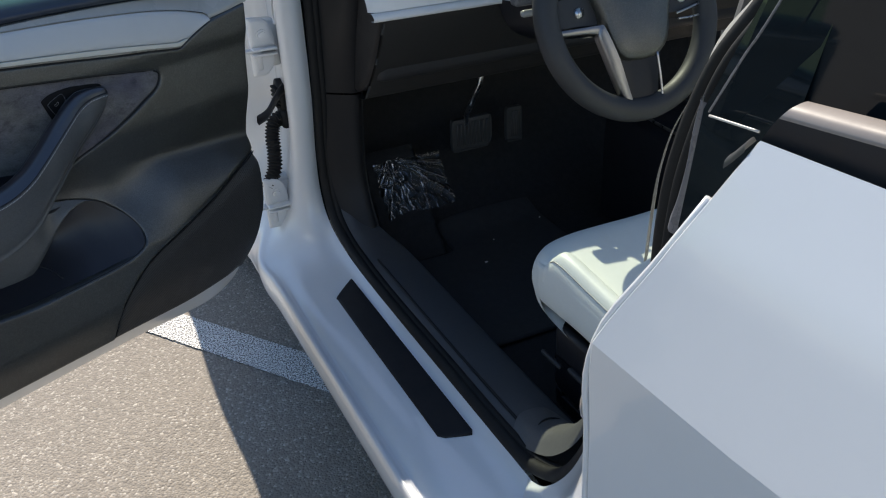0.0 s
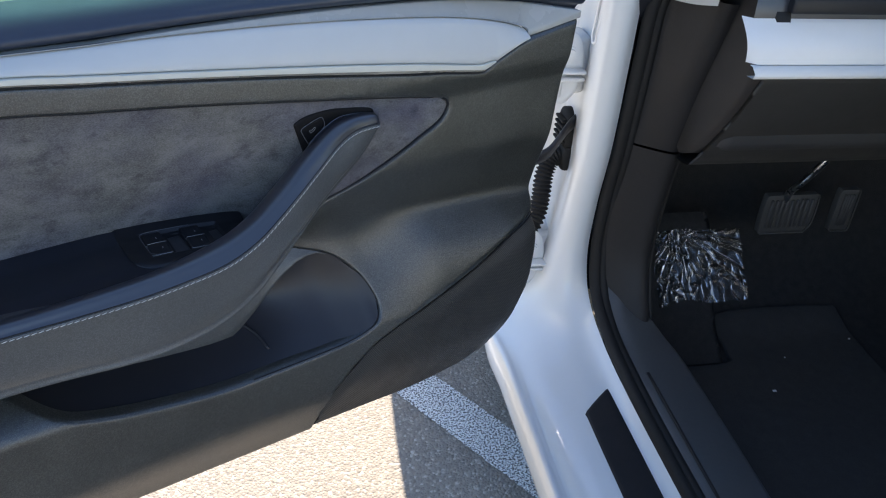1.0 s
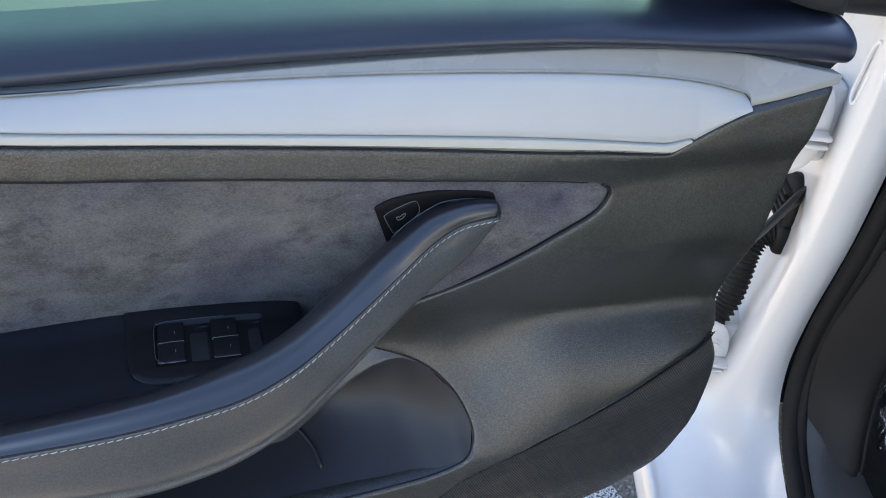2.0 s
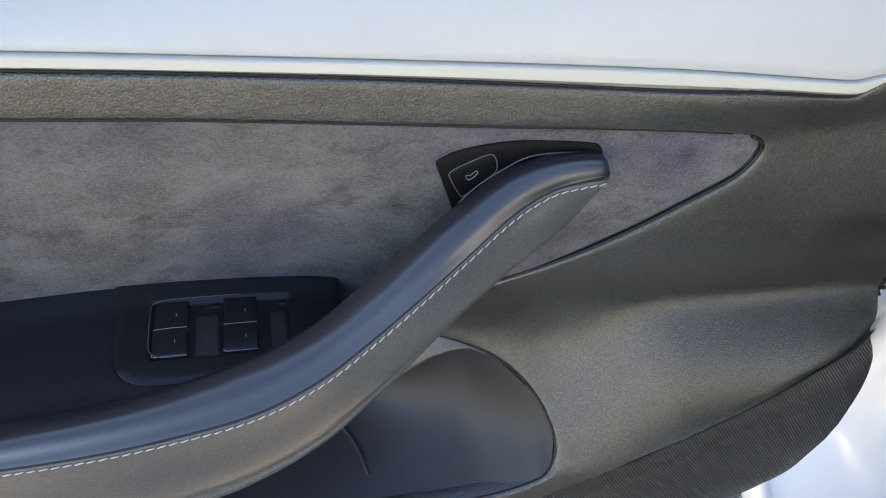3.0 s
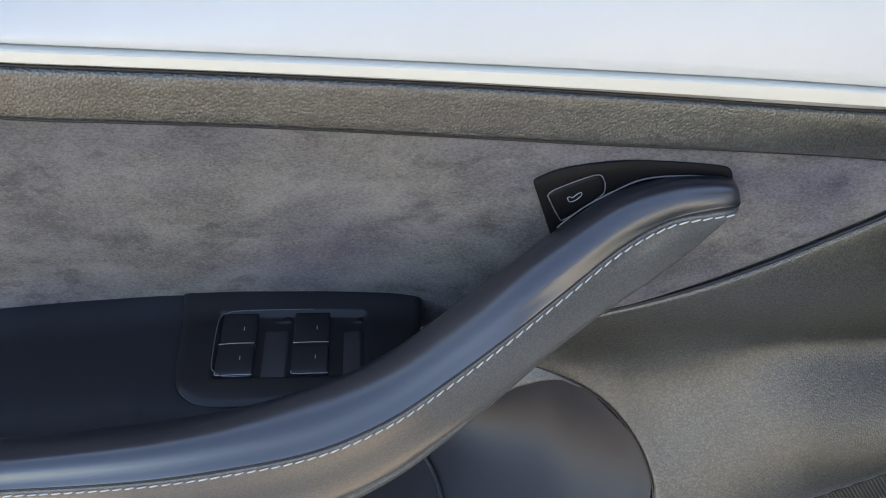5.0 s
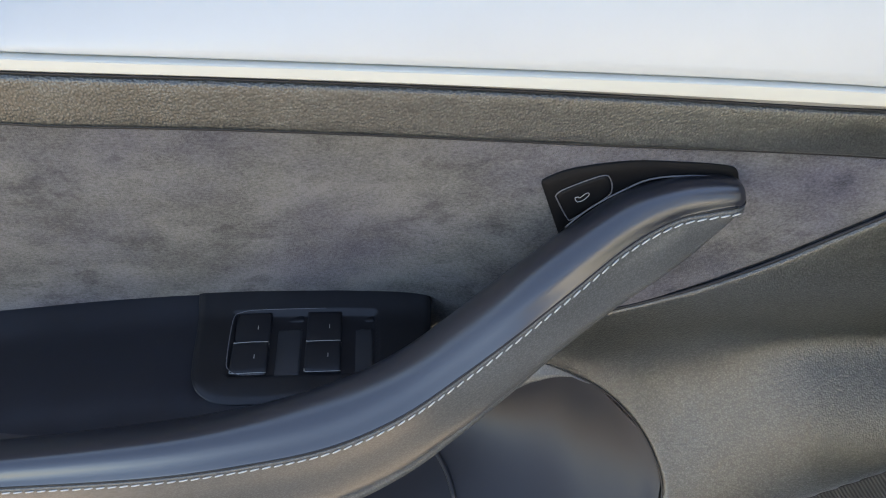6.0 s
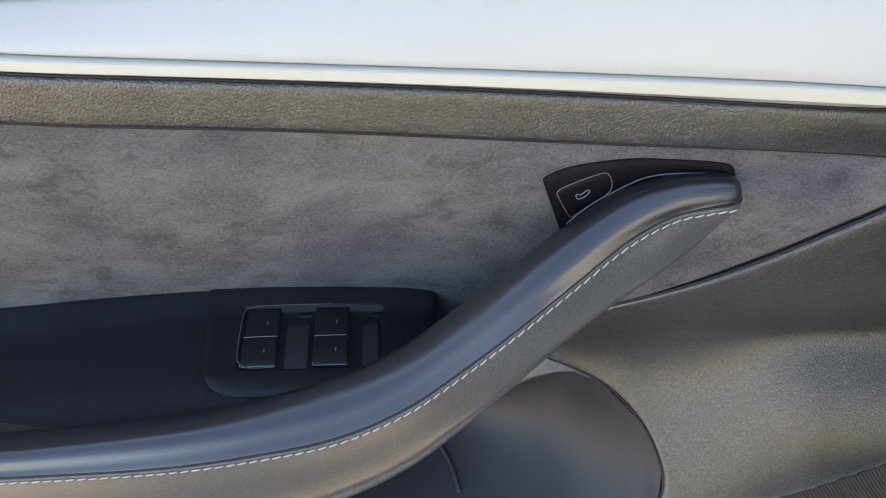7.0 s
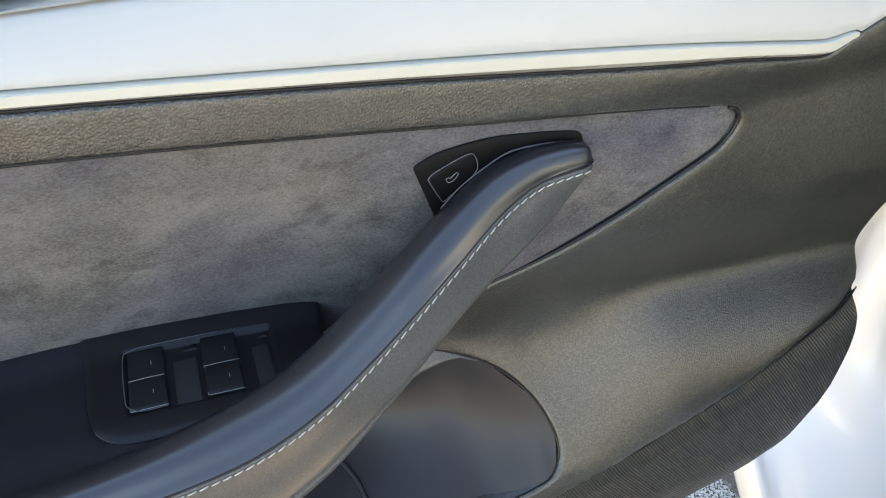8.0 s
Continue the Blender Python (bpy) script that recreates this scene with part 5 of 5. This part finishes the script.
# ---- arm rest and pull handle: one sweep, stitched along its edge ----
ARM = [(0.2818, 0.006, 0.920, 0.012, 0.9165, 0.008, 0.9135), (0.2826, 0.004, 0.9225, 0.0145, 0.9160, 0.009, 0.9115), (0.2848, 0.003, 0.9250, 0.0165, 0.9160, 0.010, 0.9080), (0.2895, 0.003, 0.9268, 0.0185, 0.9168, 0.012, 0.9000), (0.300, 0.003, 0.9285, 0.0200, 0.9172, 0.014, 0.8870), (0.320, 0.004, 0.9290, 0.0225, 0.9155, 0.018, 0.8705),
       (0.345, 0.004, 0.921, 0.0310, 0.9080, 0.0240, 0.8545), (0.375, 0.010, 0.902, 0.045, 0.893, 0.035, 0.837), (0.405, 0.017, 0.879, 0.058, 0.8765, 0.046, 0.8155), (0.435, 0.024, 0.857, 0.067, 0.857, 0.055, 0.793),
       (0.465, 0.032, 0.838, 0.075, 0.840, 0.060, 0.768), (0.500, 0.040, 0.826, 0.081, 0.828, 0.067, 0.753), (0.540, 0.046, 0.822, 0.0845, 0.823, 0.073, 0.745), (0.600, 0.050, 0.821, 0.086, 0.819, 0.076, 0.742),
       (0.700, 0.055, 0.821, 0.082, 0.816, 0.066, 0.742), (0.85, 0.055, 0.822, 0.078, 0.816, 0.064, 0.745), (REAR, 0.05, 0.824, 0.072, 0.818, 0.06, 0.75)]
arm_fine = [tuple(p) for p in spline(ARM, 9)]
bolster, flank, stitch_line = [], [], []
for u, tw, tz, sw, sz, bw, bz in arm_fine:
    dw, dz = sw - tw, sz - tz
    L = math.hypot(dw, dz)
    nw, nz = -dz / L, dw / L
    fat = min(0.41 * L, 0.0165)
    flatten = float(step((u - 0.50) / 0.10))
    row = [(u, tw - 0.004 - 0.036 * flatten, tz - 0.05 + 0.040 * flatten), (u, tw - 0.004 - 0.014 * flatten, tz - 0.012 + 0.0095 * flatten), (u, tw, tz)]
    for k, g in ((0.08, 0.44 - 0.28 * flatten), (0.22, 0.84 - 0.40 * flatten), (0.42, 1.10 - 0.34 * flatten), (0.62, 1.06 - 0.10 * flatten), (0.8, 0.85), (0.93, 0.50)):
        row.append((u, tw + k * dw + g * fat * nw, tz + k * dz + g * fat * nz))
    bolster.append(row + [(u, sw + 0.0016, sz + 0.0036), (u, sw + 0.0008, sz + 0.0026), (u, sw - 0.0055, sz + 0.0024)])
    full = 0.0055 * float(step((u - 0.29) / 0.04)) * (1 - float(step((u - 0.41) / 0.07)))
    flank.append([(u, sw - 0.0055, sz + 0.0022), (u, sw + 0.0010, sz + 0.0015), (u, sw + 0.0012, sz - 0.003), (u, sw * 0.7 + bw * 0.3 + 0.001 + 0.8 * full, sz * 0.7 + bz * 0.3), (u, sw * 0.3 + bw * 0.7 + 0.002 + full, sz * 0.3 + bz * 0.7), (u, bw, bz + 0.004), (u, bw - 0.006, bz - 0.003), (u, min(bw - 0.05, -0.03), bz + 0.004)])
    if u > 0.2875:
        stitch_line.append(Vector((u, sw + 0.0021, sz - 0.0009)))
arm = part("arm_rest", loft([spline(s, 3) for s in bolster]), LEATHER, door, "padded black leatherette arm rest and pull handle")
part("arm_flank", loft([spline(s, 3) for s in flank]), FLANK, arm)
tipcap = bmesh.new()
tv = [tipcap.verts.new(p) for p in [tuple(q) for q in spline(bolster[0], 3)][6:] + [tuple(q) for q in spline(flank[0], 3)][:-4]]
tipcap.faces.new(tv)
bmesh.ops.triangulate(tipcap, faces=tipcap.faces[:])
# black rod laid in for the dark of the gap above the stitches
part("seam_gap_line", tube([(p.x, p.y - 0.0010, p.z + 0.0042) for p in stitch_line[::3]], 0.0008, 6, 2), SWITCH, arm)
part("handle_end", tipcap, LEATHER, arm)

# stitches, one after the other
def stitches():
    bm = bmesh.new()
    total, pos = 0.0, []
    for a, b in zip(stitch_line, stitch_line[1:]):
        d = (b - a).length
        while total <= d:
            pos.append((a.lerp(b, total / d), (b - a).normalized()))
            total += 0.0062
        total -= d
    for p, w in pos:
        q = Vector((0, 1, 0)).cross(w).normalized()
        n = w.cross(q)
        rows = []
        for t, r in ((-0.0025, 0.3), (-0.0020, 0.85), (0, 1), (0.0020, 0.85), (0.0025, 0.3)):
            c = p + w * t + q * (0.00032 * t / 0.002)
            rows.append([bm.verts.new(c + (q * math.cos(k * math.pi / 3) + n * math.sin(k * math.pi / 3)) * 0.00050 * r) for k in range(6)])
        for x, y in zip(rows, rows[1:]):
            for i in range(6):
                bm.faces.new((x[i], x[(i + 1) % 6], y[(i + 1) % 6], y[i]))
    return bm
tagged(part("stitching", stitches(), THREAD, door, "pale grey stitching"), kind="stuff")

# tray of the arm rest behind the pad
def tray_z(u, w):
    base = np.interp(u, [0.44, 0.50, 0.55, 0.60, 0.70, 0.80, 1.03], [0.8145, 0.8225, 0.8265, 0.828, 0.824, 0.822, 0.822])
    return base + 0.0085 * step((-0.010 - w) / 0.032) - 0.003 * step((w - 0.03) / 0.025)
tray = [(0.448, -0.05), (0.448, 0.02), (0.46, 0.036), (0.50, 0.05), (0.60, 0.060), (REAR, 0.065), (REAR, -0.05)]
part("arm_rest_tray", region(tray, lambda u, w: tray_z(u, w) - 0.0015 - 0.008 * step((0.582 - u) / 0.01) * step((u - 0.45) / 0.01) * step((0.038 - w) / 0.008) * step((w + 0.036) / 0.008), 0.006, 0.0, 0.0, True), TRAY, door, "dark leatherette tray of the arm rest")

# window switch plate with four switches
sw_out = spline([(0.586, -0.037), (0.552, -0.040), (0.508, -0.041), (0.465, -0.040), (0.449, -0.037), (0.4445, -0.030), (0.446, -0.01), (0.452, 0.012), (0.470, 0.033), (0.50, 0.043), (0.54, 0.0465), (0.565, 0.045), (0.5785, 0.037), (0.5835, 0.022), (0.585, -0.01), (0.586, -0.037)], 5)
def plate_z(u, w):
    d = np.minimum(np.minimum(u - 0.4785, 0.5627 - u), np.minimum(w + 0.0185, 0.0285 - w))
    return tray_z(u, w) + 0.0008 - 0.0028 * step((d + 0.0005) / 0.0010)
swp = part("switch_plate", region([tuple(p) for p in sw_out], plate_z, 0.0018, 0.004, 0.0012, True), SWITCH, door, "matt black window switch plate")
# highlight along the well's rim, painted as a lighter rod
part("well_rim_glint", tube([(u, w, float(tray_z(np.array(u), np.array(0.0))) + 0.0026) for u, w in [(0.449, -0.022), (0.47, -0.0205), (0.51, -0.020), (0.548, -0.0195), (0.559, -0.018), (0.5635, -0.0125), (0.5635, 0.018), (0.5615, 0.0255), (0.555, 0.0295), (0.541, 0.0295)]], 0.00024, 6, 5), RIM, swp)


def window_switch(u0, u1, w0, w1, lift):
    """One rocker: a flat cap, proud of the well, with a short white mark."""
    c = 0.0007
    o = [(u0 + c, w0), (u1 - c, w0), (u1, w0 + c), (u1, w1 - c), (u1 - c, w1), (u0 + c, w1), (u0, w1 - c), (u0, w0 + c)]
    s = part("window_switch", region(o, lambda u, w: tray_z(u, 0 * w) + lift - 6.0 * (w - w0) ** 2, 0.004, 0.008, 0.0006, True, 0.0007), SWITCH, swp)
    edge = lambda u, w: (u, w, float(tray_z(np.array(u), 0.0)) + lift - 6.0 * (w - w0) ** 2 - 0.0001)
    # glints on the cap's edges, painted as thin pale rods
    part("switch_edge_glint", tube([edge(u0 + 0.0006, w1 - 0.0005), edge((u0 + u1) / 2, w1 - 0.0004), edge(u1 - 0.0012, w1 - 0.0005), edge(u1 - 0.0004, w1 - 0.0022)], 0.00022, 5, 3), GREIGE, s)
    if w0 > 0:
        part("switch_edge_glint", tube([edge(u0 + 0.0006, w0 + 0.0003), edge((u0 + u1) / 2, w0 + 0.0003), edge(u1 - 0.0008, w0 + 0.0006)], 0.0002, 5, 3), GREIGE, s)
    uc, wc = (u0 + u1) / 2 - 0.003, (w0 + w1) / 2
    z = float(tray_z(uc, 0.0)) + lift - 6.0 * (wc - w0) ** 2
    part("switch_mark", block((uc - 0.0002, wc - 0.0013, z - 0.0006), (uc + 0.0002, wc + 0.0013, z + 0.0002), 0.0), ICON, s, smooth=False)
for u0 in (0.5405, 0.4985):
    window_switch(u0, u0 + 0.0215, -0.0180, 0.0050, 0.0020)
    window_switch(u0, u0 + 0.0215, 0.0056, 0.0270, 0.0028)
for u0 in (0.5225, 0.4805):
    zt = float(tray_z(u0, 0.0))
    part("finger_pad", block((u0, -0.0075, zt - 0.006), (u0 + 0.0155, 0.029, zt - 0.0006), 0.0018), PAD, swp)
    part("switch_step", block((u0 - 0.001, -0.0183, zt - 0.006), (u0 + 0.0165, -0.0125, zt - 0.0008), 0.0015), SWITCH, swp)

# release plate with its button
rel = spline([(0.3845, 0.9275), (0.383, 0.931), (0.369, 0.9375), (0.341, 0.9405), (0.312, 0.9375), (0.292, 0.934), (0.2855, 0.931), (0.2825, 0.9235)], 5) + spline([(0.30, 0.915), (0.33, 0.908), (0.372, 0.888)], 4)
rel_plate = part("release_plate", region([tuple(p) for p in rel], lambda u, z: 0.0038 - 0.06 * np.maximum(u - 0.35, 0), 0.004, 0.012, 0.001), PLATE, door, "matt black door release plate")
btn = spline([(0.3775, 0.9215), (0.374, 0.9255), (0.3565, 0.9335), (0.351, 0.9325), (0.3490, 0.9245), (0.3520, 0.9190), (0.3665, 0.9065), (0.3705, 0.9065), (0.3775, 0.9215)], 4)
f_btn = lambda u, z: 0.0050 - 0.06 * np.maximum(u - 0.35, 0)
rbtn = part("release_button", region([tuple(p) for p in btn], f_btn, 0.003, 0.006, 0.0012, width=0.0009), PLATE, rel_plate, "black release button with an outline mark")
# lighter rod stands in for the highlight round the button
part("button_rim_glint", tube([(p[0], float(f_btn(np.array(p[0]), 0)) - 0.0006, p[1]) for p in btn[::2]], 0.00035, 6, 3), RIM, rel_plate)
ic = [(0.3642 + 0.62 * (u - 0.3625), 0.9208 + 0.62 * (z - 0.9208)) for u, z in [(0.3665, 0.9165), (0.3680, 0.9205), (0.3655, 0.9215), (0.3640, 0.9205), (0.3600, 0.9245), (0.3572, 0.9255), (0.3570, 0.9225), (0.3615, 0.9175), (0.3660, 0.9160)]]
part("button_mark", tube([(u, float(f_btn(np.array(u), 0)) + 0.0003, z) for u, z in ic], 0.00020, 5, 3), ICON, rbtn)
# highlight on the plate's edge, drawn as a lighter rod
part("plate_edge_glint", tube([(u, w + 0.0012, z) for u, w, z in [(0.372, 0.006, 0.9035), (0.36, 0.005, 0.9145), (0.345, 0.005, 0.9245), (0.33, 0.004, 0.9305), (0.31, 0.004, 0.931), (0.29, 0.004, 0.9285)]], 0.0005, 6, 4), RIM, rel_plate)
